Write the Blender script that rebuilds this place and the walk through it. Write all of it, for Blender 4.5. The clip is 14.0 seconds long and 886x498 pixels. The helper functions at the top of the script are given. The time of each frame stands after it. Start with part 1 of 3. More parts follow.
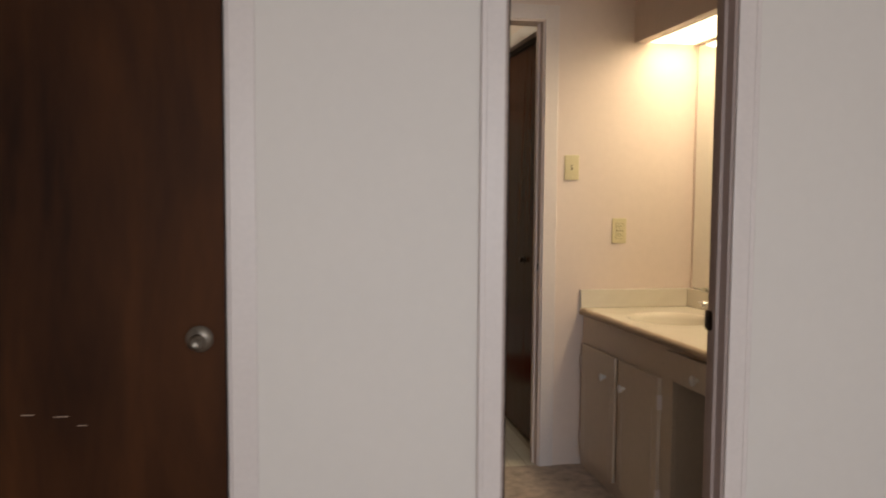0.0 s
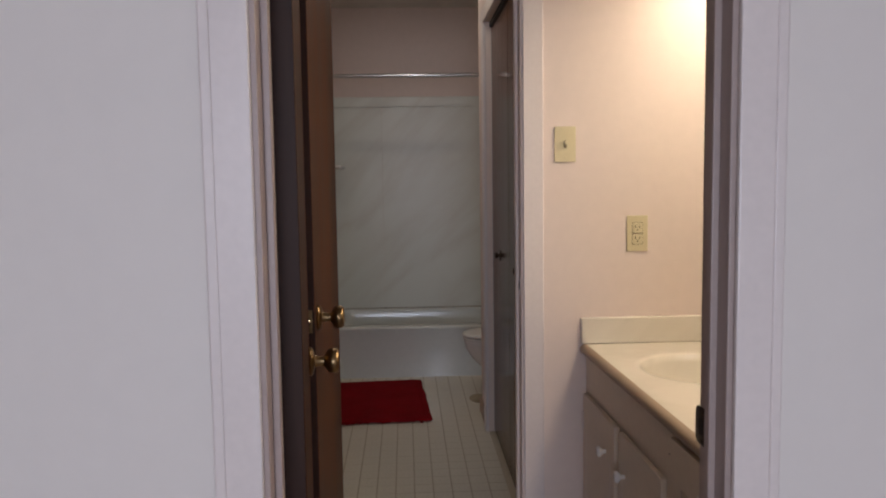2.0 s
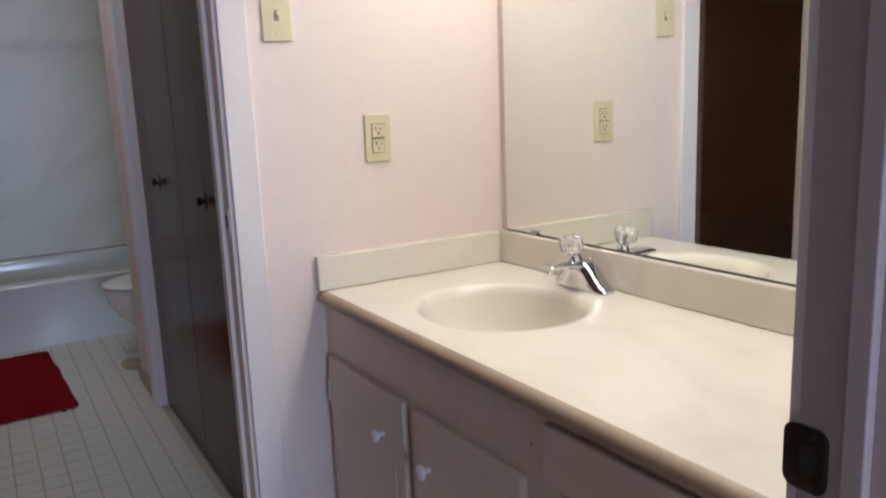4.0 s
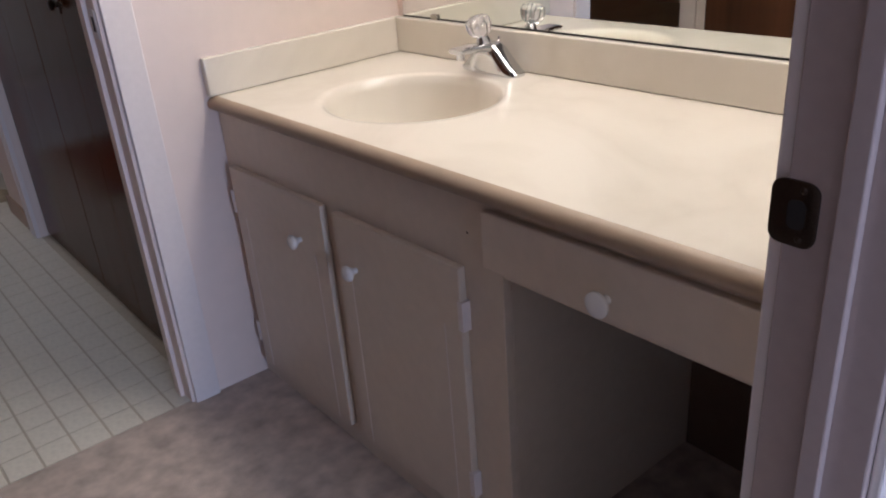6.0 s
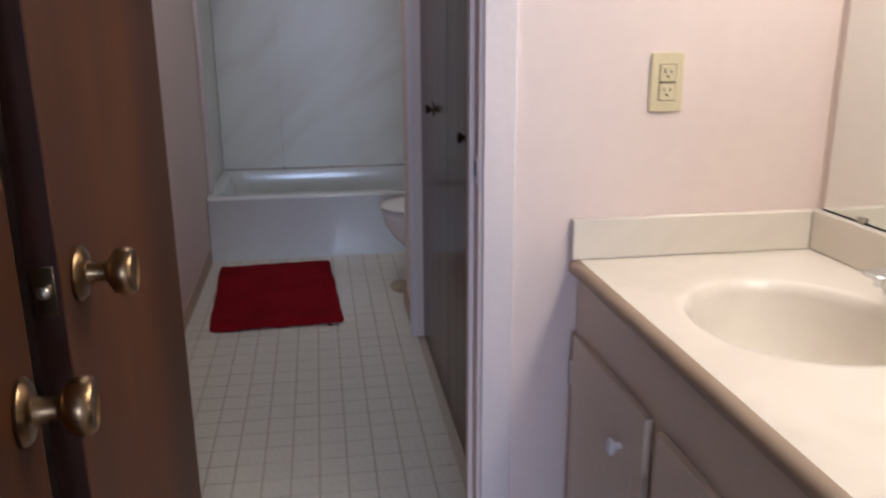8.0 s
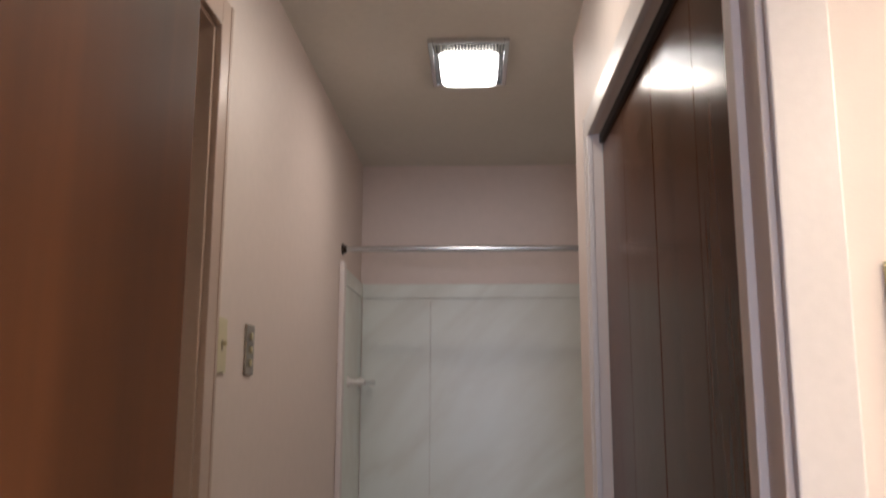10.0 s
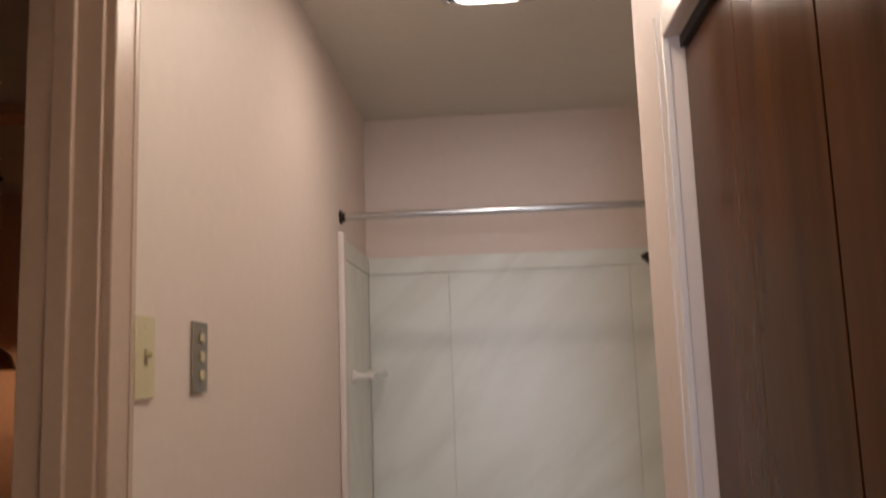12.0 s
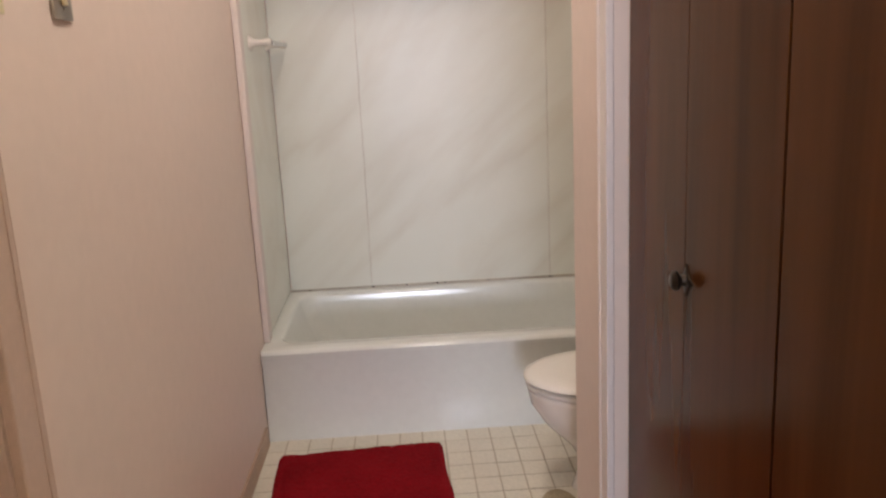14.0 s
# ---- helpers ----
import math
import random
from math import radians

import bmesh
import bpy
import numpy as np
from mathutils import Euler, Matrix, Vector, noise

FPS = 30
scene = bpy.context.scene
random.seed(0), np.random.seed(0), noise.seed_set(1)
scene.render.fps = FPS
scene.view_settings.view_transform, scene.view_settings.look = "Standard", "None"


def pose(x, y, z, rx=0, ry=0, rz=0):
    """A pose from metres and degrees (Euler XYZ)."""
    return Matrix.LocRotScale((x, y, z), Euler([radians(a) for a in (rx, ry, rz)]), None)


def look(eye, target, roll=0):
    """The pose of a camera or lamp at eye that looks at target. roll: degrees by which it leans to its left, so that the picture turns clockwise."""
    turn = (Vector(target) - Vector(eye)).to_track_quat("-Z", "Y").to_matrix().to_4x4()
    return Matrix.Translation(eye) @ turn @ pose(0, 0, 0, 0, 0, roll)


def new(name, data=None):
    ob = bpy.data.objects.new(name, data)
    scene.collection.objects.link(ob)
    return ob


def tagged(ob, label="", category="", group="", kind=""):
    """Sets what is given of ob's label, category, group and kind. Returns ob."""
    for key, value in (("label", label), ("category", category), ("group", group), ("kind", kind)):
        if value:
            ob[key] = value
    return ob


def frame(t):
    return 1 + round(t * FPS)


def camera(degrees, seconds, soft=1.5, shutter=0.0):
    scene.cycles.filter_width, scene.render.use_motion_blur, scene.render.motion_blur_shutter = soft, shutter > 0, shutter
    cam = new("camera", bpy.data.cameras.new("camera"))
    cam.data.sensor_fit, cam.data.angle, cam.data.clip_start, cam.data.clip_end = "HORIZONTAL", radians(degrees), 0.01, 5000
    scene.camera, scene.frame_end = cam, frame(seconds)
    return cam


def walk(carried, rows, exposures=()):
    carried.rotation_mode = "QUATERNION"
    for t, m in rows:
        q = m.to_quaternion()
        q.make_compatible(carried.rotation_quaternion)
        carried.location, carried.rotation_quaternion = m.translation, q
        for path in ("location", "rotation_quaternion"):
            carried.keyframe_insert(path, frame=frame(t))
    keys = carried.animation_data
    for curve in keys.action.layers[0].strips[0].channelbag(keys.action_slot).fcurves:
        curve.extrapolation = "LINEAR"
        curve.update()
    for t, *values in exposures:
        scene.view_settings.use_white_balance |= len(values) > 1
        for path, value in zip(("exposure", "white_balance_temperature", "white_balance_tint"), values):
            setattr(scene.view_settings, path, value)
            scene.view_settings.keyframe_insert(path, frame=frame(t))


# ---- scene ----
cam = camera(56.6, 14.0, soft=2.0, shutter=0.35)
PATH = [
    (0, (-0.104, -0.675, 1.304), (0.247, 1.289, 1.159), 0.4),
    (0.5, (0.184, -0.485, 1.304), (0.488, 1.487, 1.164), -0.4),
    (1, (0.386, -0.221, 1.291), (0.514, 1.77, 1.148), -1.5),
    (1.5, (0.496, 0.048, 1.322), (0.619, 2.04, 1.183), -2.2),
    (2, (0.635, 0.325, 1.314), (0.724, 2.315, 1.135), -0.8),
    (2.5, (0.625, 0.505, 1.289), (0.767, 2.486, 1.056), -1.1),
    (3, (0.472, 0.747, 1.293), (1.069, 2.637, 1.026), -2.3),
    (3.5, (0.467, 0.977, 1.245), (1.33, 2.752, 0.921), -1.3),
    (4, (0.508, 1.123, 1.25), (1.474, 2.828, 0.847), -2.3),
    (4.2, (0.489, 1.148, 1.245), (1.483, 2.811, 0.75), -3.6),
    (6.3, (0.47, 1.235, 1.218), (1.586, 2.646, 0.344), -4.0),
    (6.5, (0.468, 1.245, 1.221), (1.584, 2.673, 0.374), -2.6),
    (7, (0.566, 1.278, 1.212), (1.477, 2.892, 0.461), -1.1),
    (7.5, (0.669, 1.288, 1.232), (1.263, 3.089, 0.596), 0.4),
    (8, (0.698, 1.391, 1.26), (0.98, 3.29, 0.698), -0.3),
    (8.5, (0.667, 1.595, 1.293), (0.852, 3.528, 0.814), -1.1),
    (9, (0.682, 1.804, 1.308), (0.767, 3.778, 0.999), -1.7),
    (9.2, (0.681, 1.871, 1.282), (0.713, 3.863, 1.104), -0.5),
    (11.3, (0.766, 2.637, 1.441), (0.573, 4.476, 2.203), -1.5),
    (11.5, (0.74, 2.701, 1.432), (0.536, 4.587, 2.064), -1.8),
    (12, (0.659, 2.801, 1.414), (0.544, 4.779, 1.69), -2.0),
    (12.5, (0.66, 2.87, 1.359), (0.568, 4.868, 1.351), -2.3),
    (13, (0.68, 2.902, 1.324), (0.585, 4.891, 1.139), -2.0),
    (13.5, (0.676, 2.906, 1.301), (0.617, 4.878, 0.977), -1.9),
    (14, (0.652, 2.902, 1.285), (0.728, 4.85, 0.839), -2.8),
]
EXPOSURES = [(0, -0.72, 8000, 9), (0.5, -1.0, 8000, 10), (1, -0.76, 7200, 13), (1.5, -0.78, 7400, 14), (2, -0.7, 6700, 14), (3, -0.65, 6000, 15), (3.5, -0.5, 5600, 12), (4, -0.2, 5300, 10), (7, -0.22, 5450, 17), (8.5, 0.0, 5550, 16), (9.2, 0.17, 5900, 12), (11.3, 0.02, 6900, 16), (12, 0.46, 7000, 16), (12.5, 0.52, 6900, 16), (13, 0.72, 6900, 15), (13.5, 0.82, 6900, 15), (14, 1.17, 6900, 16)]
walk(cam, [(t, look(eye, target, roll)) for t, eye, target, roll in PATH], EXPOSURES)

# ---------------- plan, in metres ----------------
XL, XR = 0.108, 1.766            # side walls of the vanity room and the bath
YF0, YF1 = 1.438, 1.54           # wall between hall and vanity room
YB0, YB1 = 3.0, 3.11            # wall between vanity room and bath
YE = 6.398                      # end wall behind the tub
TUB_Y = 5.618                    # front of the tub
ZC = 2.52                       # ceiling
DA0, DA1 = 0.43, 1.092         # hall doorway
DB0, DB1 = 0.352, 1.022         # bath doorway
CD0, CD1 = -1.05, -0.264        # closed door in the hall
ZD = 2.04                       # door heads
ZDB = 2.08                      # head of the bath doorway
CX = 1.042                      # closet front
CY0, CY1, CY2 = 3.15, 4.434, 4.81
VX = 1.205                      # counter front
HV = 0.75                      # counter top
HX0, HX1, HY0 = -2.3, 3.0, -2.9  # hall
LZ = 2.175                      # its head
LY0, LY1 = 3.2, 3.929            # doorway in the bath wall

# ---------------- light ----------------
world = bpy.data.worlds.new("world")
scene.world = world
world.use_nodes = True
nt = world.node_tree
sky = nt.nodes.new("ShaderNodeTexSky")
sky.sky_type, sky.sun_disc = "NISHITA", False
sky.sun_elevation, sky.sun_rotation = radians(40), radians(120)
nt.links.new(sky.outputs[0], nt.nodes["Background"].inputs[0])
nt.nodes["Background"].inputs[1].default_value = 0.12


def lamp(name, m, power, color, sx, sy, shape="RECTANGLE"):
    d = bpy.data.lights.new(name, "AREA")
    d.energy, d.color, d.shape, d.size, d.size_y = power, color, shape, sx, sy
    ob = new(name, d)
    ob.matrix_world = m
    return ob


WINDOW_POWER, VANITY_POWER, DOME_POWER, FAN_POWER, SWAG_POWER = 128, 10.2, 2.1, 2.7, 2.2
lamp("window_daylight", pose(0.6, HY0 - 0.02, 1.3, 60, 0, 0), WINDOW_POWER, (0.70, 0.80, 1.0), 1.7, 1.2)
lamp("vanity_panel_light", pose(1.63, 2.28, 1.975, 0, 0, 0), VANITY_POWER, (1.0, 0.85, 0.70), 0.2, 1.3)
lamp("dome_light", pose(0.67, 3.97, ZC - 0.105, 0, 0, 0), DOME_POWER, (1.0, 0.84, 0.66), 0.26, 0.26, "DISK")
lamp("fan_light_lamp", pose(0.686, 5.07, ZC - 0.05, 0, 0, 0), FAN_POWER, (1.0, 0.88, 0.74), 0.14, 0.12)
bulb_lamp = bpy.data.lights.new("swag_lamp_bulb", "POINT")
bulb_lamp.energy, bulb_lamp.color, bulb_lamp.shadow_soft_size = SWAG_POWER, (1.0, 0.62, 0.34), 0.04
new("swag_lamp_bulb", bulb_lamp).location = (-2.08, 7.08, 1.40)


# ---------------- materials ----------------
def material(name, color, rough=0.6, metal=0.0, vary=0.06, scale=6.0, bump=0.0, bump_scale=200.0, spec=0.5, coat=0.0):
    m = bpy.data.materials.new(name)
    m.use_nodes = True
    n, l = m.node_tree.nodes, m.node_tree.links
    b = n["Principled BSDF"]
    b.inputs["Roughness"].default_value, b.inputs["Metallic"].default_value = rough, metal
    b.inputs["Specular IOR Level"].default_value = spec
    b.inputs["Coat Weight"].default_value = coat
    b.inputs["Coat Roughness"].default_value = 0.12
    co = n.new("ShaderNodeTexCoord")
    if vary:
        big, small = n.new("ShaderNodeTexNoise"), n.new("ShaderNodeTexNoise")
        big.inputs["Scale"].default_value, small.inputs["Scale"].default_value = scale * 0.35, scale * 9
        big.inputs["Detail"].default_value = 5
        add = n.new("ShaderNodeMath")
        add.operation = "ADD"
        mul = n.new("ShaderNodeMapRange")
        mul.inputs["From Min"].default_value, mul.inputs["From Max"].default_value = 0.6, 1.4
        mul.inputs["To Min"].default_value, mul.inputs["To Max"].default_value = 1 - vary, 1 + vary
        mix = n.new("ShaderNodeVectorMath")
        mix.operation = "SCALE"
        mix.inputs[0].default_value = color
        for t in (big, small):
            l.new(co.outputs["Object"], t.inputs["Vector"])
        l.new(big.outputs["Fac"], add.inputs[0])
        l.new(small.outputs["Fac"], add.inputs[1])
        l.new(add.outputs[0], mul.inputs["Value"])
        l.new(mul.outputs[0], mix.inputs["Scale"])
        l.new(mix.outputs[0], b.inputs["Base Color"])
    else:
        b.inputs["Base Color"].default_value = (*color, 1)
    if bump:
        t, bp = n.new("ShaderNodeTexNoise"), n.new("ShaderNodeBump")
        t.inputs["Scale"].default_value, t.inputs["Detail"].default_value = bump_scale, 4
        bp.inputs["Strength"].default_value, bp.inputs["Distance"].default_value = bump, 0.004
        l.new(co.outputs["Object"], t.inputs["Vector"])
        l.new(t.outputs["Fac"], bp.inputs["Height"])
        l.new(bp.outputs[0], b.inputs["Normal"])
    return m


def wood(name, dark, light, rough=0.35, stretch=(14, 14, 0.7), coat=0.3, spec=0.3):
    """Stained veneer with upright grain."""
    m = bpy.data.materials.new(name)
    m.use_nodes = True
    n, l = m.node_tree.nodes, m.node_tree.links
    b = n["Principled BSDF"]
    b.inputs["Coat Weight"].default_value, b.inputs["Coat Roughness"].default_value = coat, 0.2
    b.inputs["Specular IOR Level"].default_value = spec
    co, mp = n.new("ShaderNodeTexCoord"), n.new("ShaderNodeMapping")
    mp.inputs["Scale"].default_value = stretch
    l.new(co.outputs["Object"], mp.inputs["Vector"])
    grain, fine = n.new("ShaderNodeTexNoise"), n.new("ShaderNodeTexNoise")
    grain.inputs["Scale"].default_value, grain.inputs["Detail"].default_value = 1.3, 8
    grain.inputs["Distortion"].default_value = 0.8
    fine.inputs["Scale"].default_value, fine.inputs["Detail"].default_value = 9, 4
    for t in (grain, fine):
        l.new(mp.outputs[0], t.inputs["Vector"])
    add = n.new("ShaderNodeMath")
    add.operation = "MULTIPLY_ADD"
    add.inputs[1].default_value = 0.18
    l.new(fine.outputs["Fac"], add.inputs[0])
    l.new(grain.outputs["Fac"], add.inputs[2])
    ramp = n.new("ShaderNodeValToRGB")
    ramp.color_ramp.elements[0].position, ramp.color_ramp.elements[1].position = 0.38, 0.82
    ramp.color_ramp.elements[0].color, ramp.color_ramp.elements[1].color = (*dark, 1), (*light, 1)
    l.new(add.outputs[0], ramp.inputs[0])
    l.new(ramp.outputs[0], b.inputs["Base Color"])
    rr = n.new("ShaderNodeMapRange")
    rr.inputs["To Min"].default_value, rr.inputs["To Max"].default_value = rough - 0.06, rough + 0.1
    l.new(grain.outputs["Fac"], rr.inputs["Value"])
    l.new(rr.outputs[0], b.inputs["Roughness"])
    bp = n.new("ShaderNodeBump")
    bp.inputs["Strength"].default_value, bp.inputs["Distance"].default_value = 0.08, 0.001
    l.new(fine.outputs["Fac"], bp.inputs["Height"])
    l.new(bp.outputs[0], b.inputs["Normal"])
    return m


def marble(name, color, vein, scale=1.6, amount=0.5, rough=0.25):
    """Cultured marble with slanting cloudy veins."""
    m = bpy.data.materials.new(name)
    m.use_nodes = True
    n, l = m.node_tree.nodes, m.node_tree.links
    b = n["Principled BSDF"]
    b.inputs["Roughness"].default_value = rough
    co, mp = n.new("ShaderNodeTexCoord"), n.new("ShaderNodeMapping")
    turn = n.new("ShaderNodeMapping")
    turn.inputs["Rotation"].default_value = (0, radians(-42), radians(20))
    mp.inputs["Scale"].default_value = (1.7, 1.0, 0.45)
    l.new(co.outputs["Object"], turn.inputs["Vector"])
    l.new(turn.outputs[0], mp.inputs["Vector"])
    t, t2 = n.new("ShaderNodeTexNoise"), n.new("ShaderNodeTexNoise")
    t.inputs["Scale"].default_value, t.inputs["Detail"].default_value, t.inputs["Distortion"].default_value = scale * 1.6, 6, 0.7
    t2.inputs["Scale"].default_value, t2.inputs["Detail"].default_value = scale * 9, 5
    for q in (t, t2):
        l.new(mp.outputs[0], q.inputs["Vector"])
    ramp = n.new("ShaderNodeValToRGB")
    e = ramp.color_ramp.elements
    e[0].position, e[1].position = 0.40, 0.60
    e[0].color, e[1].color = (0, 0, 0, 1), (0, 0, 0, 1)
    mid = e.new(0.5)
    mid.color = (1, 1, 1, 1)
    l.new(t.outputs["Fac"], ramp.inputs[0])
    mul = n.new("ShaderNodeMath")
    mul.operation = "MULTIPLY"
    l.new(ramp.outputs[0], mul.inputs[0])
    l.new(t2.outputs["Fac"], mul.inputs[1])
    mul2 = n.new("ShaderNodeMath")
    mul2.operation = "MULTIPLY"
    mul2.inputs[1].default_value = amount
    l.new(mul.outputs[0], mul2.inputs[0])
    mix = n.new("ShaderNodeMix")
    mix.data_type = "RGBA"
    mix.inputs["A"].default_value, mix.inputs["B"].default_value = (*color, 1), (*vein, 1)
    l.new(mul2.outputs[0], mix.inputs["Factor"])
    l.new(mix.outputs["Result"], b.inputs["Base Color"])
    return m


def glass(name, color=(1, 1, 1), rough=0.02, clear=1.0):
    m = bpy.data.materials.new(name)
    m.use_nodes = True
    b = m.node_tree.nodes["Principled BSDF"]
    b.inputs["Base Color"].default_value = (*color, 1)
    b.inputs["Roughness"].default_value, b.inputs["Transmission Weight"].default_value = rough, clear
    b.inputs["IOR"].default_value = 1.49
    return m


def glow(name, color, strength):
    m = bpy.data.materials.new(name)
    m.use_nodes = True
    b = m.node_tree.nodes["Principled BSDF"]
    b.inputs["Base Color"].default_value = (0.8, 0.8, 0.78, 1)
    b.inputs["Emission Color"].default_value = (*color, 1)
    b.inputs["Emission Strength"].default_value = strength
    return m


WALL = material("painted_wall", (0.78, 0.66, 0.60), 0.55, vary=0.03, scale=3, bump=0.03, bump_scale=240)
HALL_WALL = material("hall_wall_paint", (0.76, 0.71, 0.67), 0.55, vary=0.015, scale=3, bump=0.03, bump_scale=240)
TRIM = material("trim_paint", (0.75, 0.675, 0.65), 0.35, vary=0.04, scale=8, bump=0.05, bump_scale=60)
CEIL = material("ceiling_paint", (0.72, 0.68, 0.62), 0.8, vary=0.04, scale=5, bump=0.6, bump_scale=160)
CARPET = material("carpet_pile", (0.54, 0.455, 0.395), 0.95, vary=0.4, scale=2.2, bump=0.7, bump_scale=420, spec=0.1)
DARKDOOR = wood("dark_walnut_veneer", (0.018, 0.0055, 0.0018), (0.072, 0.024, 0.0075), 0.5, (5, 5, 1.0), coat=0.0, spec=0.12)
DOORWOOD = wood("brown_door_veneer", (0.05, 0.0205, 0.0105), (0.118, 0.045, 0.02), 0.45, (5, 5, 0.35), coat=0.0, spec=0.2)
DOOREDGE = wood("dark_door_edge", (0.02, 0.009, 0.006), (0.05, 0.022, 0.015), 0.5, (10, 10, 0.7), coat=0.0, spec=0.2)
BIFOLDWOOD = wood("bifold_panel_veneer", (0.058, 0.0205, 0.0068), (0.108, 0.039, 0.0125), 0.17, (6, 6, 0.45), coat=0.0, spec=0.085)
CABINET = material("cabinet_paint", (0.66, 0.56, 0.455), 0.38, vary=0.05, scale=5, bump=0.06, bump_scale=50)
# dark brown that carries the shade under the counter
KNEE_SHADE = material("knee_recess_shade", (0.13, 0.085, 0.06), 0.6, vary=0.08, scale=5)
COUNTER = marble("cultured_marble", (0.77, 0.715, 0.62), (0.61, 0.55, 0.46), 1.3, 0.6, 0.2)
# counter marble browned: shade on the turned-down edge is in the colour
COUNTER_EDGE = marble("shaded_marble_edge", (0.40, 0.30, 0.21), (0.30, 0.22, 0.15), 1.3, 0.6, 0.45)
SURROUND = marble("surround_panel_marble", (0.80, 0.825, 0.77), (0.55, 0.50, 0.41), 0.85, 0.46, 0.32)
ENAMEL = material("tub_enamel", (0.75, 0.785, 0.765), 0.14, vary=0.03, scale=4, coat=0.0)
CHINA = material("toilet_china", (0.82, 0.78, 0.74), 0.12, vary=0.02, scale=4, coat=0.5)
SEAT = material("seat_plastic", (0.82, 0.80, 0.76), 0.25, vary=0.02)
CHROME = material("chrome", (0.66, 0.67, 0.69), 0.1, 1.0, vary=0.03, scale=30)
RODMETAL = material("rod_steel", (0.55, 0.56, 0.56), 0.25, 1.0, vary=0.06, scale=30)
BRASS = material("aged_brass", (0.27, 0.18, 0.09), 0.3, 1.0, vary=0.2, scale=40)
BRONZE = material("dark_bronze", (0.05, 0.035, 0.025), 0.4, 0.8, vary=0.3, scale=50)
NICKEL = material("satin_nickel", (0.48, 0.46, 0.42), 0.25, 1.0, vary=0.1, scale=40)
IVORY = material("ivory_plastic", (0.66, 0.58, 0.37), 0.35, vary=0.03)
STEELPLATE = material("brushed_steel_plate", (0.36, 0.33, 0.29), 0.4, 0.9, vary=0.15, scale=60)
WORN_KNOB = material("worn_knob_metal", (0.22, 0.19, 0.16), 0.38, 1.0, vary=0.3, scale=40)
# taupe deepened below the trim's tone; part of it is doorway shade
JAMB = material("shaded_taupe_jamb", (0.40, 0.315, 0.29), 0.4, vary=0.06, scale=8, bump=0.05, bump_scale=60)
GAP_IVORY = material("shaded_ivory_gap", (0.26, 0.21, 0.13), 0.6, vary=0.1)
FLOOR_PATCH = material("brown_floor_patch", (0.40, 0.33, 0.22), 0.6, vary=0.5, scale=25)
BULB = glow("lit_bulb_glass", (1.0, 0.62, 0.34), 6.0)
TAN_TRIM = material("tan_trim_paint", (0.56, 0.42, 0.345), 0.35, vary=0.06, scale=8, bump=0.05, bump_scale=60)
WHITEPLASTIC = material("white_plastic", (0.82, 0.80, 0.78), 0.25, vary=0.02)
MIRROR = material("mirror_silver", (0.86, 0.90, 0.87), 0.005, 1.0, vary=0)
BLACK = material("dark_slot", (0.015, 0.013, 0.012), 0.6, vary=0.2)
MAT = material("red_bath_mat_pile", (0.27, 0.006, 0.012), 0.95, vary=0.35, scale=14, bump=1.0, bump_scale=500, spec=0.1)
VINYL = material("vinyl_sheet", (0.73, 0.695, 0.60), 0.3, vary=0.12, scale=9, bump=0.08, bump_scale=90)
GROUT = material("vinyl_joint", (0.52, 0.465, 0.37), 0.5, vary=0.15, scale=12)
ACRYLIC = glass("clear_acrylic", (0.97, 0.98, 0.99), 0.03, 0.85)
SEALANT = material("mildewed_sealant", (0.45, 0.42, 0.36), 0.6, vary=0.5, scale=20)
BASEWOOD = material("baseboard_paint", (0.45, 0.32, 0.24), 0.45, vary=0.15, scale=9)
DIMWALL = material("side_room_wall_paint", (0.72, 0.46, 0.34), 0.7, vary=0.08)
GLOW_PANEL = glow("lit_diffuser_panel", (1.0, 0.86, 0.58), 6.0)
GLOW_DOME = glow("lit_dome_glass", (0.92, 1.0, 0.96), 7.0)
GLOW_FAN = glow("lit_fan_lens", (1.0, 0.97, 0.92), 7.0)


# ---------------- mesh helpers ----------------
def box(bm, x0, y0, z0, x1, y1, z1, bevel=0.0, seg=2):
    vs = bmesh.ops.create_cube(bm, size=1)["verts"]
    for v in vs:
        v.co = ((x0 + x1) / 2 + v.co.x * (x1 - x0), (y0 + y1) / 2 + v.co.y * (y1 - y0), (z0 + z1) / 2 + v.co.z * (z1 - z0))
    if bevel:
        edges = list({e for v in vs for e in v.link_edges})
        bmesh.ops.bevel(bm, geom=edges, offset=bevel, segments=seg, affect="EDGES", profile=0.5)
    return bm


def boxes(*rows, bevel=0.0, seg=2):
    bm = bmesh.new()
    for r in rows:
        box(bm, *r, bevel=bevel, seg=seg)
    return bm


def rounded():
    """A bmesh whose faces will be shaded smooth."""
    bm = bmesh.new()
    bm.faces.layers.int.new("round")
    return bm


def lathe(profile, steps=28, m=None):
    """Turned shape from (radius, height) pairs about the z axis."""
    bm = rounded()
    rings = []
    for r, h in profile:
        if r < 1e-6:
            rings.append([bm.verts.new((0, 0, h))])
        else:
            rings.append([bm.verts.new((r * math.cos(2 * math.pi * k / steps), r * math.sin(2 * math.pi * k / steps), h)) for k in range(steps)])
    for a, b in zip(rings, rings[1:]):
        for k in range(steps):
            q = (k + 1) % steps
            if len(a) == 1 and len(b) == 1:
                continue
            if len(a) == 1:
                bm.faces.new((a[0], b[k], b[q]))
            elif len(b) == 1:
                bm.faces.new((a[k], a[q], b[0]))
            else:
                bm.faces.new((a[k], a[q], b[q], b[k]))
    bmesh.ops.recalc_face_normals(bm, faces=bm.faces)
    if m:
        bm.transform(m)
    return bm


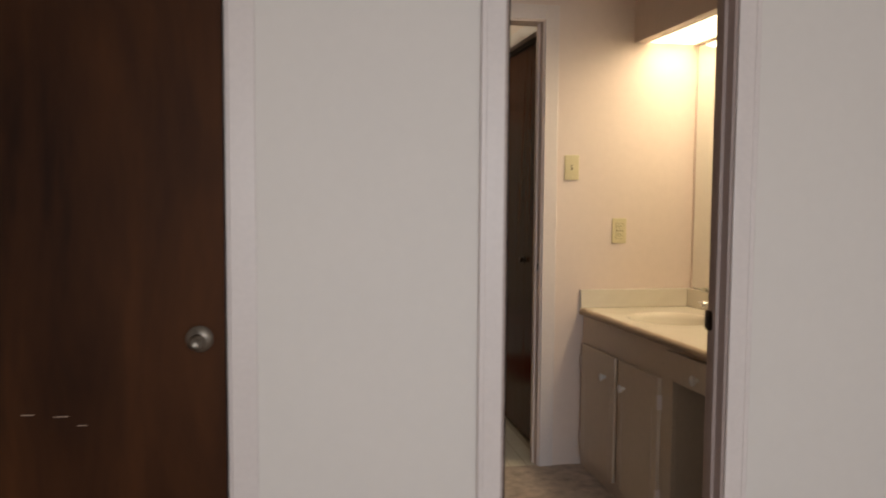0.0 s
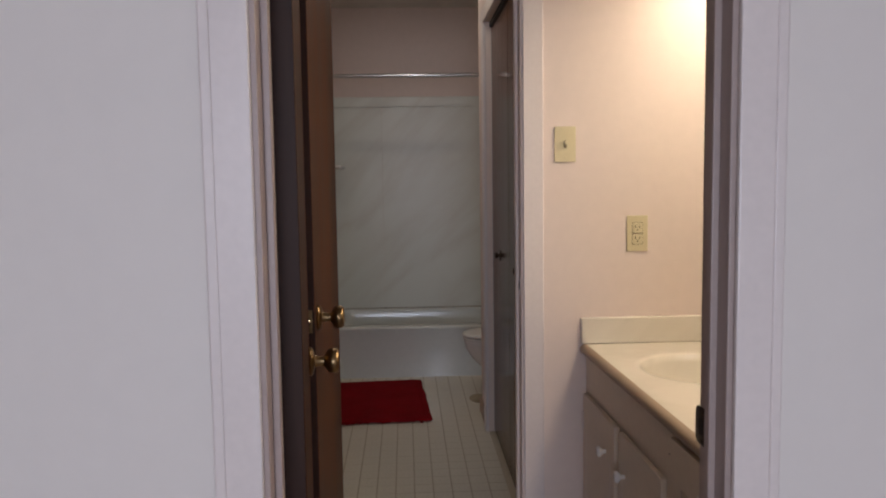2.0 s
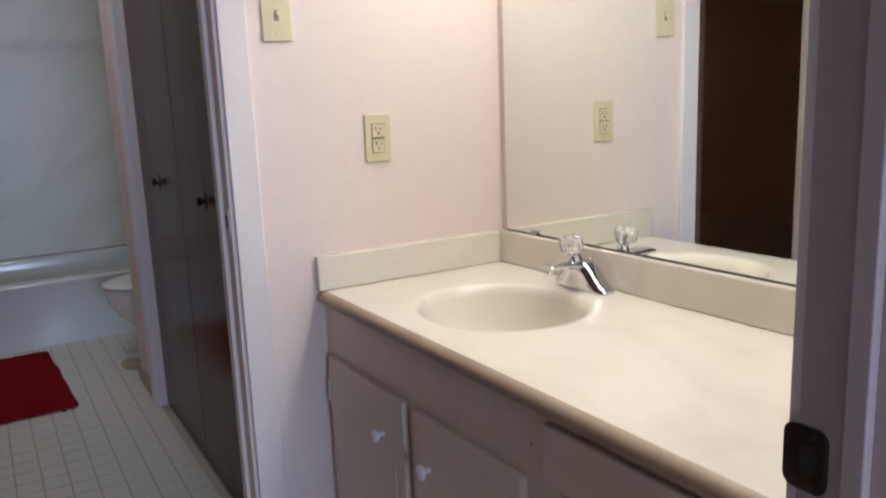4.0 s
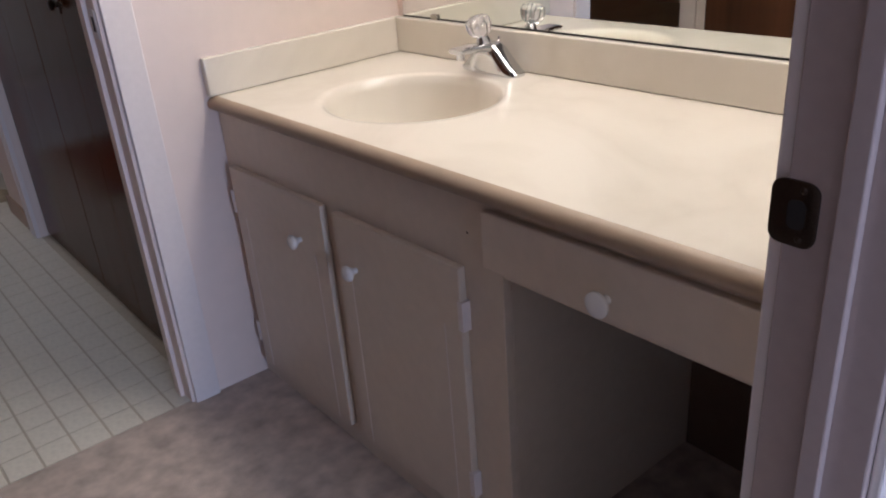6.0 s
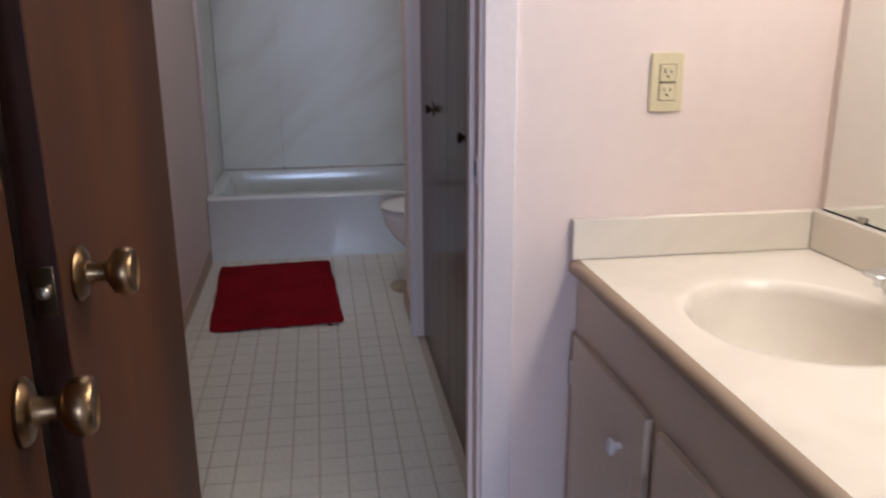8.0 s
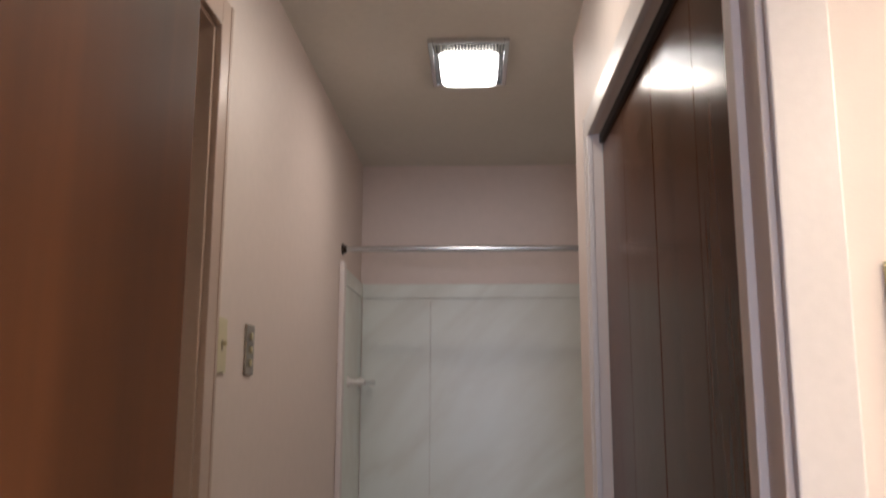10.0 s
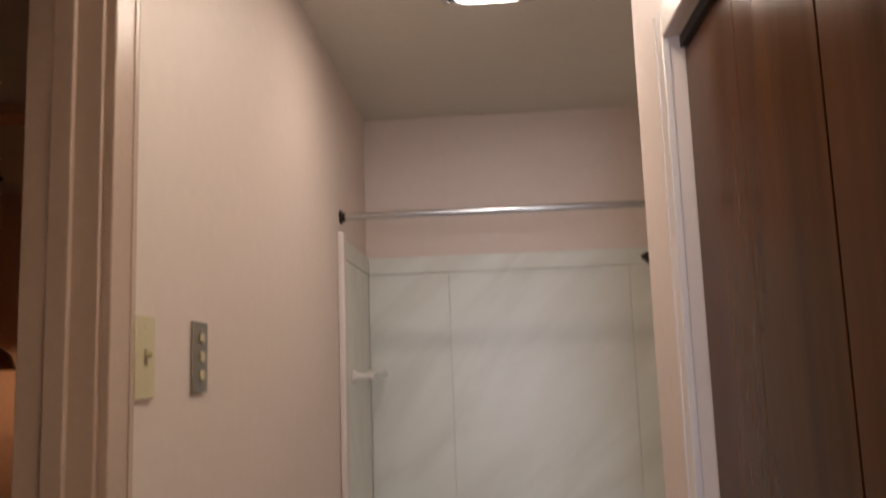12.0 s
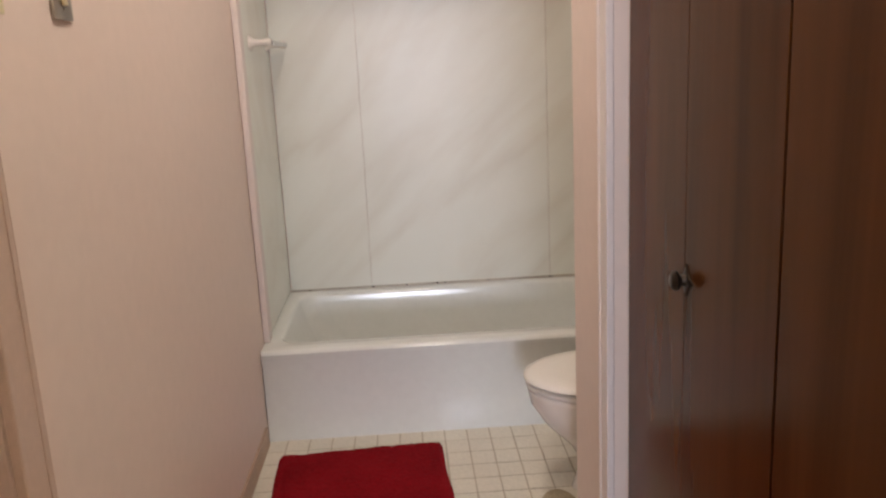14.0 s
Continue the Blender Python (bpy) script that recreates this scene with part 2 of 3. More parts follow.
def loft(rings, closed_ends=True):
    """Skin over a list of rings, each a list of (x, y, z)."""
    bm = rounded()
    rows = [[bm.verts.new(p) for p in ring] for ring in rings]
    for a, b in zip(rows, rows[1:]):
        for k in range(len(a)):
            q = (k + 1) % len(a)
            bm.faces.new((a[k], a[q], b[q], b[k]))
    if closed_ends:
        bm.faces.new(rows[0])
        bm.faces.new(rows[-1])
    bmesh.ops.recalc_face_normals(bm, faces=bm.faces)
    return bm


def tube(points, radius, steps=12):
    """A round bar along a list of points."""
    bm = rounded()
    pts = [Vector(p) for p in points]
    rows = []
    for i, p in enumerate(pts):
        d = (pts[min(i + 1, len(pts) - 1)] - pts[max(i - 1, 0)]).normalized()
        q = d.to_track_quat("Z", "Y")
        r = radius[i] if isinstance(radius, (list, tuple)) else radius
        rows.append([bm.verts.new(p + q @ Vector((r * math.cos(2 * math.pi * k / steps), r * math.sin(2 * math.pi * k / steps), 0))) for k in range(steps)])
    for a, b in zip(rows, rows[1:]):
        for k in range(steps):
            bm.faces.new((a[k], a[(k + 1) % steps], b[(k + 1) % steps], b[k]))
    bm.faces.new(rows[0])
    bm.faces.new(rows[-1])
    bmesh.ops.recalc_face_normals(bm, faces=bm.faces)
    return bm


def rrect(x0, y0, x1, y1, r, z, n=8):
    out = []
    for cx, cy, a in ((x1 - r, y1 - r, 0), (x0 + r, y1 - r, 90), (x0 + r, y0 + r, 180), (x1 - r, y0 + r, 270)):
        out += [(cx + r * math.cos(radians(a + 90 * k / n)), cy + r * math.sin(radians(a + 90 * k / n)), z) for k in range(n + 1)]
    return out


def part(name, bm, mat, parent=None, label="", smooth=22):
    if bm.faces.layers.int.get("round") is not None:
        smooth = max(smooth, 50) if smooth != 10 else 10
    me = bpy.data.meshes.new(name)
    bm.to_mesh(me)
    bm.free()
    me.materials.append(mat)
    for p in me.polygons:
        p.use_smooth = True
    me.set_sharp_from_angle(angle=radians(smooth))
    ob = new(name, me)
    if parent:
        ob.parent = parent
    if label:
        ob["label"] = label
    return ob


def thing(name, label, category, m=None, group="", kind=""):
    ob = new(name)
    ob.empty_display_size = 0.1
    if m:
        ob.matrix_world = m
    return tagged(ob, label, category, group, kind)


def structure(name, bm, mat, label, category):
    return tagged(part(name, bm, mat), label, category, kind="structure")


def wall(name, axis, p0, p1, a0, a1, z1, holes, mat, label):
    """An upright wall with openings (from, to, bottom, top) cut through it."""
    bm = bmesh.new()

    def put(s0, s1, za, zb):
        if axis == "x":
            box(bm, p0, s0, za, p1, s1, zb)
        else:
            box(bm, s0, p0, za, s1, p1, zb)
    at = a0
    for h0, h1, zb, zt in sorted(holes):
        put(at, h0, 0, z1)
        if zb > 0:
            put(h0, h1, 0, zb)
        put(h0, h1, zt, z1)
        at = h1
    put(at, a1, 0, z1)
    return structure(name, bm, mat, label, "wall")


# ---------------- structure ----------------
structure("floor", boxes((HX0 - 0.12, HY0 - 0.12, -0.1, HX1 + 0.12, YB0 + 0.012, 0)), CARPET, "worn brown-grey carpet on the hall and vanity floor", "floor")
lino = structure("bath_floor", boxes((-2.7, YB0 + 0.012, -0.1, XR + 0.12, 7.6, -0.0035)), GROUT, "cream sheet vinyl floor with a square tile pattern", "floor")
structure("ceiling", boxes((-2.7, HY0 - 0.12, ZC, HX1 + 0.12, 7.6, ZC + 0.12)), CEIL, "textured off-white ceiling", "ceiling")
wall("wall_front", "y", YF0, YF1, HX0, HX1, ZC, [(CD0, CD1, 0, ZD), (DA0, DA1, 0, ZD)], HALL_WALL, "smooth off-white wall with two doorways")
wall("wall_back", "y", YB0, YB1, XL, XR, ZC, [(DB0, DB1, 0, ZDB)], WALL, "pale pink wall between vanity and bath")
wall("wall_left", "x", XL - 0.115, XL, YF1, 7.6, ZC, [(LY0, LY1, 0, LZ)], WALL, "pale pink wall with a doorway into a dark room")
wall("wall_right", "x", XR, XR + 0.12, YF1, YE + 0.12, ZC, [], WALL, "pale pink wall behind the vanity")
wall("wall_end", "y", YE, YE + 0.12, XL, XR, ZC, [], WALL, "pale pink wall above the tub surround")
wall("wall_closet", "x", CX, CX + 0.1, YB1, CY2, ZC, [(CY0, CY1, 0, ZD + 0.02)], WALL, "pale pink closet front wall with a wide opening")
wall("wall_closet_end", "y", CY2 - 0.1, CY2, CX + 0.1, XR, ZC, [], WALL, "pale pink closet end wall beside the toilet")
wall("wall_hall_south", "y", HY0 - 0.12, HY0, HX0, HX1, ZC, [(-0.3, 1.5, 0.7, 1.9)], HALL_WALL, "off-white wall with a window")
wall("wall_hall_west", "x", HX0 - 0.12, HX0, HY0 - 0.12, YF1, ZC, [], HALL_WALL, "off-white side wall")
wall("wall_hall_east", "x", HX1, HX1 + 0.12, HY0 - 0.12, YF1, ZC, [], HALL_WALL, "off-white side wall")
wall("wall_side_room_west", "x", -2.7, -2.58, 2.2, 7.6, ZC, [], DIMWALL, "dim brown wall of the next room")
wall("wall_side_room_south", "y", 2.2, 2.32, -2.58, XL - 0.115, ZC, [], DIMWALL, "dim brown wall of the next room")
wall("wall_side_room_north", "y", 7.48, 7.6, -2.58, XL - 0.115, ZC, [], DIMWALL, "dim brown wall of the next room")


def casing_y(name, x0, x1, z, y, out, mat=TRIM, w=0.062, t=0.016, band=True):
    """Flat door casing with a raised back band, on a wall that faces along y (out is -1 or 1)."""
    c = thing(name, "painted wooden door casing with a raised outer band", "door casing", kind="structure")
    for a, b, za, zb, nm in ((x0 - w, x0 + 0.004, 0, z + w, "side_casing"), (x1 - 0.004, x1 + w, 0, z + w, "side_casing"), (x0 + 0.004, x1 - 0.004, z - 0.004, z + w, "head_casing")):
        bm = boxes((a, min(y, y + out * t), za, b, max(y, y + out * t), zb), bevel=0.003)
        if nm == "side_casing" and band:
            e0, e1 = (a + 0.002, a + 0.016) if a < x0 else (b - 0.016, b - 0.002)
            box(bm, e0, min(y + out * t, y + out * (t + 0.002)), za, e1, max(y + out * t, y + out * (t + 0.002)), zb - 0.002, bevel=0.002)
        part(nm, bm, mat, c)
    return c


def casing_x(name, y0, y1, z, x, out, mat=TRIM, w=0.062, t=0.016):
    c = thing(name, "painted wooden door casing with a raised outer band", "door casing", kind="structure")
    for a, b, za, zb, nm in ((y0 - w, y0 + 0.004, 0, z + w, "side_casing"), (y1 - 0.004, y1 + w, 0, z + w, "side_casing"), (y0 + 0.004, y1 - 0.004, z - 0.004, z + w, "head_casing")):
        bm = boxes((min(x, x + out * t), a, za, max(x, x + out * t), b, zb), bevel=0.003)
        if nm == "side_casing":
            e0, e1 = (a + 0.002, a + 0.016) if a < y0 else (b - 0.016, b - 0.002)
            box(bm, min(x + out * t, x + out * (t + 0.002)), e0, za, max(x + out * t, x + out * (t + 0.002)), e1, zb - 0.002, bevel=0.002)
        part(nm, bm, mat, c)
    return c


def jamb_y(name, x0, x1, z, y0, y1, stop_y, t=0.012, w=0.02, mat=TRIM):
    """Jamb lining with a door stop, inside an opening through a wall that faces along y."""
    j = thing(name, "painted door jamb lining with a stop strip", "door jamb", kind="structure")
    part("side_jamb", boxes((x0, y0, 0, x0 + t, y1, z), bevel=0.002), mat, j)
    part("side_jamb", boxes((x1 - t, y0, 0, x1, y1, z), bevel=0.002), mat, j)
    part("head_jamb", boxes((x0 + t, y0, z - t, x1 - t, y1, z), bevel=0.002), mat, j)
    part("stop", boxes((x0 + t, stop_y, 0, x0 + t + 0.011, stop_y + w, z - t), bevel=0.002), mat, j)
    part("stop", boxes((x1 - t - 0.011, stop_y, 0, x1 - t, stop_y + w, z - t), bevel=0.002), mat, j)
    return j


casing_y("trim_hall_doorway", DA0, DA1, ZD, YF0, -1, t=0.012)
casing_y("trim_vanity_side", DA0, DA1, ZD, YF1, 1)
casing_y("trim_bath_doorway", DB0, DB1, ZDB, YB0, -1, t=0.012, band=False)
casing_y("trim_bath_side", DB0, DB1, ZDB, YB1, 1, WALL, w=0.02)
casing_y("trim_closed_door", CD0, CD1, ZD, YF0, -1, t=0.009, band=False)
casing_x("trim_left_doorway", LY0, LY1, LZ, XL, 1, TAN_TRIM, w=0.072)
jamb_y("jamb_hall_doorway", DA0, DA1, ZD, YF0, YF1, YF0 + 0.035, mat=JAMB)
lj = thing("jamb_left_doorway", "painted door jamb lining with a stop strip", "door jamb", kind="structure")
for ya, yb_, st in ((LY0, LY0 + 0.012, 1), (LY1 - 0.012, LY1, -1)):
    part("side_jamb", boxes((XL - 0.115, ya, 0, XL, yb_, LZ), bevel=0.002), TAN_TRIM, lj)
    ys = yb_ if st > 0 else ya
    part("stop", boxes((XL - 0.07, min(ys, ys + st * 0.011), 0, XL - 0.038, max(ys, ys + st * 0.011), LZ - 0.012), bevel=0.002), TAN_TRIM, lj)
part("head_jamb", boxes((XL - 0.115, LY0 + 0.012, LZ - 0.012, XL, LY1 - 0.012, LZ), bevel=0.002), TAN_TRIM, lj)
jamb_y("jamb_bath_doorway", DB0, DB1, ZDB, YB0, YB1, YB0 + 0.045, w=0.03, mat=WALL)


# ---------------- doors ----------------
def knob_profile():
    return [(0, 0), (0.031, 0), (0.032, 0.004), (0.028, 0.009), (0.014, 0.012), (0.0115, 0.02), (0.0115, 0.032), (0.018, 0.037), (0.026, 0.042), (0.028, 0.05), (0.0275, 0.06), (0.024, 0.064), (0.022, 0.062), (0.012, 0.061), (0, 0.062)]


def door(name, label, width, height, m, mat, metal, knob_z=0.945, knobs=(1, -1), thick=0.035, hinge_y=0.0, profile=None, edge=None):
    """A flush door, hinge edge at its origin, reaching along +x; its faces lie at y 0 and thick."""
    edge = edge or DOOREDGE
    d = thing(name, label, "door", m)
    part("leaf", boxes((0, 0, 0.012, width, thick, height), bevel=0.002), mat, d)
    part("edge_band", boxes((-0.0012, 0.0012, 0.014, 0.0, thick - 0.0012, height - 0.002)), edge, d, "darker stained door edge")
    part("edge_band", boxes((width, 0.0012, 0.014, width + 0.0012, thick - 0.0012, height - 0.002)), edge, d, "darker stained door edge")
    for side in knobs:
        k = part("knob", lathe(profile or knob_profile()), metal, d, "round aged metal door knob")
        k.matrix_local = pose(width - 0.062, thick if side > 0 else 0, knob_z, -90 if side > 0 else 90)
    part("latch_plate", boxes((width + 0.0012, 0.006, knob_z - 0.028, width + 0.003, thick - 0.006, knob_z + 0.028), bevel=0.0008), metal, d)
    bolt = part("latch_bolt", lathe([(0, 0), (0.008, 0), (0.008, 0.007), (0.005, 0.011), (0, 0.012)], 14), NICKEL, d)
    bolt.matrix_local = pose(width + 0.002, thick / 2, knob_z, 0, 90, 0)
    for hz in (0.22, 1.06, height - 0.25):
        h = part("hinge", lathe([(0, -0.045), (0.006, -0.045), (0.006, 0.045), (0, 0.045)], 12), BRONZE, d, "dark painted hinge barrel")
        h.matrix_local = pose(-0.005, hinge_y, hz)
    return d


SMALL_KNOB = [(0, 0), (0.033, 0), (0.034, 0.003), (0.03, 0.008), (0.012, 0.011), (0.010, 0.03), (0.0105, 0.038), (0.018, 0.044), (0.021, 0.053), (0.019, 0.062), (0.013, 0.066), (0.011, 0.064), (0, 0.064)]
jamb_y("jamb_closed_door", CD0, CD1, ZD, YF0, YF1, YF0 + 0.05)
door("closed_door", "closed dark walnut flush door with a worn nickel knob", CD1 - CD0 - 0.034, ZD - 0.02, pose(CD0 + 0.016, YF0 + 0.006, 0), DARKDOOR, WORN_KNOB, 0.925, (-1,), profile=SMALL_KNOB)
door("vanity_door", "open dark walnut flush door beside the vanity", DA1 - DA0 - 0.03, ZD - 0.02, pose(DA0 + 0.047, YF1 + 0.008, 0, 0, 0, 96), DARKDOOR, BRASS, 0.91, (-1,), hinge_y=0.037)
door("bath_door", "open brown veneer flush door with an aged brass knob", 0.688, ZD - 0.02, pose(DB0 + 0.026, YB0 - 0.024, 0, 0, 0, -90), DOORWOOD, BRASS, 0.968, (1,))
for sx, sz, ln in ((-0.751, 0.747, 0.03), (-0.675, 0.74, 0.034), (-0.627, 0.716, 0.024)):
    sc = part("scratch_mark", boxes((sx - ln / 2, YF0 + 0.0045, sz - 0.0012, sx + ln / 2, YF0 + 0.0058, sz + 0.0009)), BASEWOOD)
    sc.parent = bpy.data.objects["closed_door"]
    sc.matrix_parent_inverse = pose(CD0 + 0.016, YF0 + 0.006, 0).inverted()
strike = thing("strike_plate", "dark bronze strike plate on the door jamb", "strike plate")
plate_turn = Matrix(((0, 0, -1, DA1 - 0.0122), (1, 0, 0, YF1 - 0.014), (0, 1, 0, 0.928), (0, 0, 0, 1)))
bm = loft([rrect(-0.016, -0.029, 0.026, 0.029, 0.011, 0, 5), rrect(-0.016, -0.029, 0.026, 0.029, 0.011, 0.0018, 5), rrect(-0.0145, -0.0275, 0.0245, 0.0275, 0.01, 0.0026, 5)])
bm.transform(plate_turn)
part("plate", bm, BRONZE, strike)
bm = loft([rrect(-0.006, -0.013, 0.01, 0.013, 0.006, 0.0021, 5), rrect(-0.006, -0.013, 0.01, 0.013, 0.006, 0.0031, 5)])
bm.transform(plate_turn)
part("latch_hole", bm, BLACK, strike)
for sz in (0.906, 0.950):
    s = part("screw", lathe([(0, 0), (0.0035, 0), (0.002, 0.001), (0, 0.0012)], 10), BRONZE, strike)
    s.matrix_local = pose(DA1 - 0.0148, YF1 - 0.016, sz, 0, -90, 0)

# ---------------- vanity ----------------
bath_strike = thing("strike_plate", "painted-over strike plate on the bath door jamb", "strike plate")
part("plate", boxes((DB1 - 0.0145, YB0 + 0.006, 0.915, DB1 - 0.0122, YB0 + 0.036, 0.975), bevel=0.0008), TRIM, bath_strike)
part("latch_hole", boxes((DB1 - 0.0152, YB0 + 0.013, 0.93, DB1 - 0.0146, YB0 + 0.027, 0.96)), BLACK, bath_strike)
CABX = VX + 0.022


def turned_knob(parent, y, z, x=CABX, s=1.0):
    k = part("knob", lathe([(0, 0), (0.006 * s, 0), (0.0065 * s, 0.008), (0.012 * s, 0.014), (0.0165 * s, 0.019), (0.0165 * s, 0.023), (0.012 * s, 0.027), (0, 0.0285)], 20), WHITEPLASTIC, parent, "small white plastic knob")
    k.matrix_local = pose(x, y, z, 0, -90, 0)
    return k


KY = 2.052    # knee space begins here
vanity = thing("vanity_cabinet", "painted tan vanity cabinet with two doors under the sink", "cabinet")
part("body", boxes((CABX, KY, 0.0, CABX + 0.018, YB0 - 0.001, HV - 0.033), (CABX + 0.018, KY, 0.0, XR - 0.002, KY + 0.018, HV - 0.033), bevel=0.0015), CABINET, vanity)
for y0, y1, ky, hy in ((2.562, 2.962, 2.66, 2.967), (2.14, 2.517, 2.452, 2.134)):
    leaf = part("cabinet_door", boxes((CABX - 0.017, y0, 0.05, CABX - 0.0005, y1, 0.59), bevel=0.003), CABINET, vanity)
    for gy in (y0 + 0.045, y1 - 0.045):
        part("paint_line", boxes((CABX - 0.0178, gy - 0.0008, 0.055, CABX - 0.0169, gy + 0.0008, 0.47)), TRIM, leaf)
    turned_knob(leaf, ky, 0.498, CABX - 0.017)
    for hz in (0.14, 0.50):
        part("hinge", boxes((CABX - 0.019, min(hy, y0 if hy < y0 else y1) - 0.001, hz - 0.028, CABX - 0.0005, max(hy, y0 if hy < y0 else y1) + 0.006, hz + 0.028), bevel=0.001), TRIM, leaf, "painted-over hinge")
apron = thing("vanity_drawer_unit", "painted tan shallow drawer over the open knee space", "drawer")
part("rail", boxes((CABX, YF1 + 0.002, 0.596, CABX + 0.018, KY - 0.001, HV - 0.033), bevel=0.0015), CABINET, apron)
front = part("drawer_front", boxes((CABX - 0.017, YF1 + 0.02, 0.612, CABX - 0.0005, KY + 0.026, 0.708), bevel=0.003), CABINET, apron)
turned_knob(front, 1.833, 0.674, CABX - 0.017, 1.15)

# added boards: their dark colour stands for shade in the open recess
knee = thing("knee_space_back", "dark boards added for the shade inside the knee space", "panel", kind="structure")
part("back_board", boxes((XR - 0.016, YF1 + 0.012, 0.002, XR - 0.003, KY - 0.002, HV - 0.03), bevel=0.001), KNEE_SHADE, knee)
part("side_board", boxes((CABX + 0.03, YF1 + 0.002, 0.002, XR - 0.018, YF1 + 0.011, HV - 0.03), bevel=0.001), KNEE_SHADE, knee)

# counter with an oval basin sunk into it
SX, SY, SA, SB = 1.478, 2.585, 0.176, 0.203


def counter_mesh():
    bm = bmesh.new()
    n = 64
    x0, x1, y0, y1 = VX + 0.02, XR - 0.001, YF1 + 0.002, YB0 - 0.001

    def oval(f, z, dx=0.0):
        return [bm.verts.new((SX + dx + SA * f * math.cos(2 * math.pi * k / n), SY + SB * f * math.sin(2 * math.pi * k / n), z)) for k in range(n)]

    def edge_point(k):
        a = 2 * math.pi * k / n
        c, s = math.cos(a), math.sin(a)
        tx = ((x1 - SX) if c > 0 else (x0 - SX)) / c if abs(c) > 1e-6 else 1e9
        ty = ((y1 - SY) if s > 0 else (y0 - SY)) / s if abs(s) > 1e-6 else 1e9
        t = min(tx, ty)
        return SX + t * c, SY + t * s
    rings = [[bm.verts.new((*edge_point(k), HV)) for k in range(n)]]
    for f, dz in ((1.12, 0), (1.05, -0.0006), (1.0, -0.005), (0.965, -0.024), (0.91, -0.058), (0.82, -0.1), (0.69, -0.14), (0.53, -0.17), (0.36, -0.189), (0.2, -0.198), (0.1, -0.2)):
        rings.append(oval(f, HV + dz, (1 - f) * 0.02))
    for a, b in zip(rings, rings[1:]):
        for k in range(n):
            q = (k + 1) % n
            bm.faces.new((a[k], a[q], b[q], b[k]))
    bm.faces.new(rings[-1])
    # true corners of the slab
    for cx, cy in ((x0, y0), (x0, y1), (x1, y0), (x1, y1)):
        v = min(rings[0], key=lambda q: (q.co.x - cx) ** 2 + (q.co.y - cy) ** 2)
        v.co = (cx, cy, HV)
    bmesh.ops.recalc_face_normals(bm, faces=bm.faces)
    bm.normal_update()
    return bm


def nose_mesh():
    bm = rounded()
    prof = [(VX + 0.02, HV), (VX + 0.012, HV - 0.002), (VX + 0.005, HV - 0.007), (VX + 0.001, HV - 0.014), (VX, HV - 0.021), (VX + 0.003, HV - 0.028), (VX + 0.01, HV - 0.032), (VX + 0.06, HV - 0.032)]
    ra = [bm.verts.new((x, YF1 + 0.002, z)) for x, z in prof]
    rb = [bm.verts.new((x, YB0 - 0.001, z)) for x, z in prof]
    for k in range(len(prof) - 1):
        bm.faces.new((ra[k], ra[k + 1], rb[k + 1], rb[k]))
    bmesh.ops.recalc_face_normals(bm, faces=bm.faces)
    return bm


counter = thing("vanity_counter", "cream cultured marble countertop with an integral oval sink", "countertop")
part("countertop", counter_mesh(), COUNTER, counter, smooth=50)
part("front_edge", nose_mesh(), COUNTER_EDGE, counter, "rounded front edge, darkened for shade")
part("back_splash", boxes((XR - 0.022, YF1 + 0.002, HV + 0.0005, XR - 0.001, YB0 - 0.001, HV + 0.088), bevel=0.004), COUNTER, counter)
part("side_splash", boxes((VX + 0.002, YB0 - 0.02, HV + 0.0005, XR - 0.023, YB0 - 0.001, HV + 0.088), bevel=0.004), COUNTER, counter)
drain = part("drain", lathe([(0, 0.0), (0.014, 0.001), (0.018, 0.003), (0.022, 0.003), (0.024, 0.0)], 24), CHROME, counter, "round chrome drain")
drain.matrix_local = pose(SX + 0.01, SY, HV - 0.1998)
ov = part("overflow_hole", lathe([(0, 0.0005), (0.007, 0.001), (0.009, 0.0)], 16), BLACK, counter)
ov.matrix_local = pose(SX - SA * 0.885, SY + 0.0, HV - 0.06, 0, 68, 0)

for sx, sy, r in ((1.55, 2.2, 0.0022), (1.62, 1.98, 0.0028), (1.42, 2.14, 0.0018), (1.37, 2.33, 0.0016)):
    sp = part("speck", lathe([(0, 0.0006), (r, 0.0004), (r * 1.1, 0)], 10), BRONZE, counter)
    sp.matrix_local = pose(sx, sy, HV)
part("speck", lathe([(0, 0.0006), (0.002, 0.0004), (0.0024, 0)], 10), BRONZE, vanity).matrix_local = pose(CABX, 2.13, 0.672, 0, -90, 0)
nail = thing("wall_screw", "small painted-over screw in the wall near the floor", "screw", pose(1.075, YB0, 0.055, 90))
part("screw_head", lathe([(0, 0.004), (0.004, 0.0035), (0.005, 0.001), (0.005, 0)], 12), TRIM, nail)
nail.parent = None

# faucet, origin on the counter, spout along -x
faucet = thing("faucet", "chrome single-handle faucet with a clear acrylic knob", "faucet", pose(1.711, SY, HV + 0.0005, 0, 0, 0))
def oblong(z, a, b, dx=0.0):
    out = []
    for k in range(32):
        t = 2 * math.pi * k / 32
        ct, st = math.cos(t), math.sin(t)
        out.append((dx + a * math.copysign(abs(ct) ** 0.6, ct), b * math.copysign(abs(st) ** 0.75, st), z))
    return out


part("base", loft([oblong(0, 0.029, 0.09), oblong(0.008, 0.03, 0.09), oblong(0.016, 0.0295, 0.078), oblong(0.028, 0.029, 0.063, -0.001), oblong(0.042, 0.028, 0.05, -0.003), oblong(0.055, 0.026, 0.039, -0.005), oblong(0.064, 0.022, 0.03, -0.006), oblong(0.068, 0.015, 0.02, -0.006)]), CHROME, faucet)
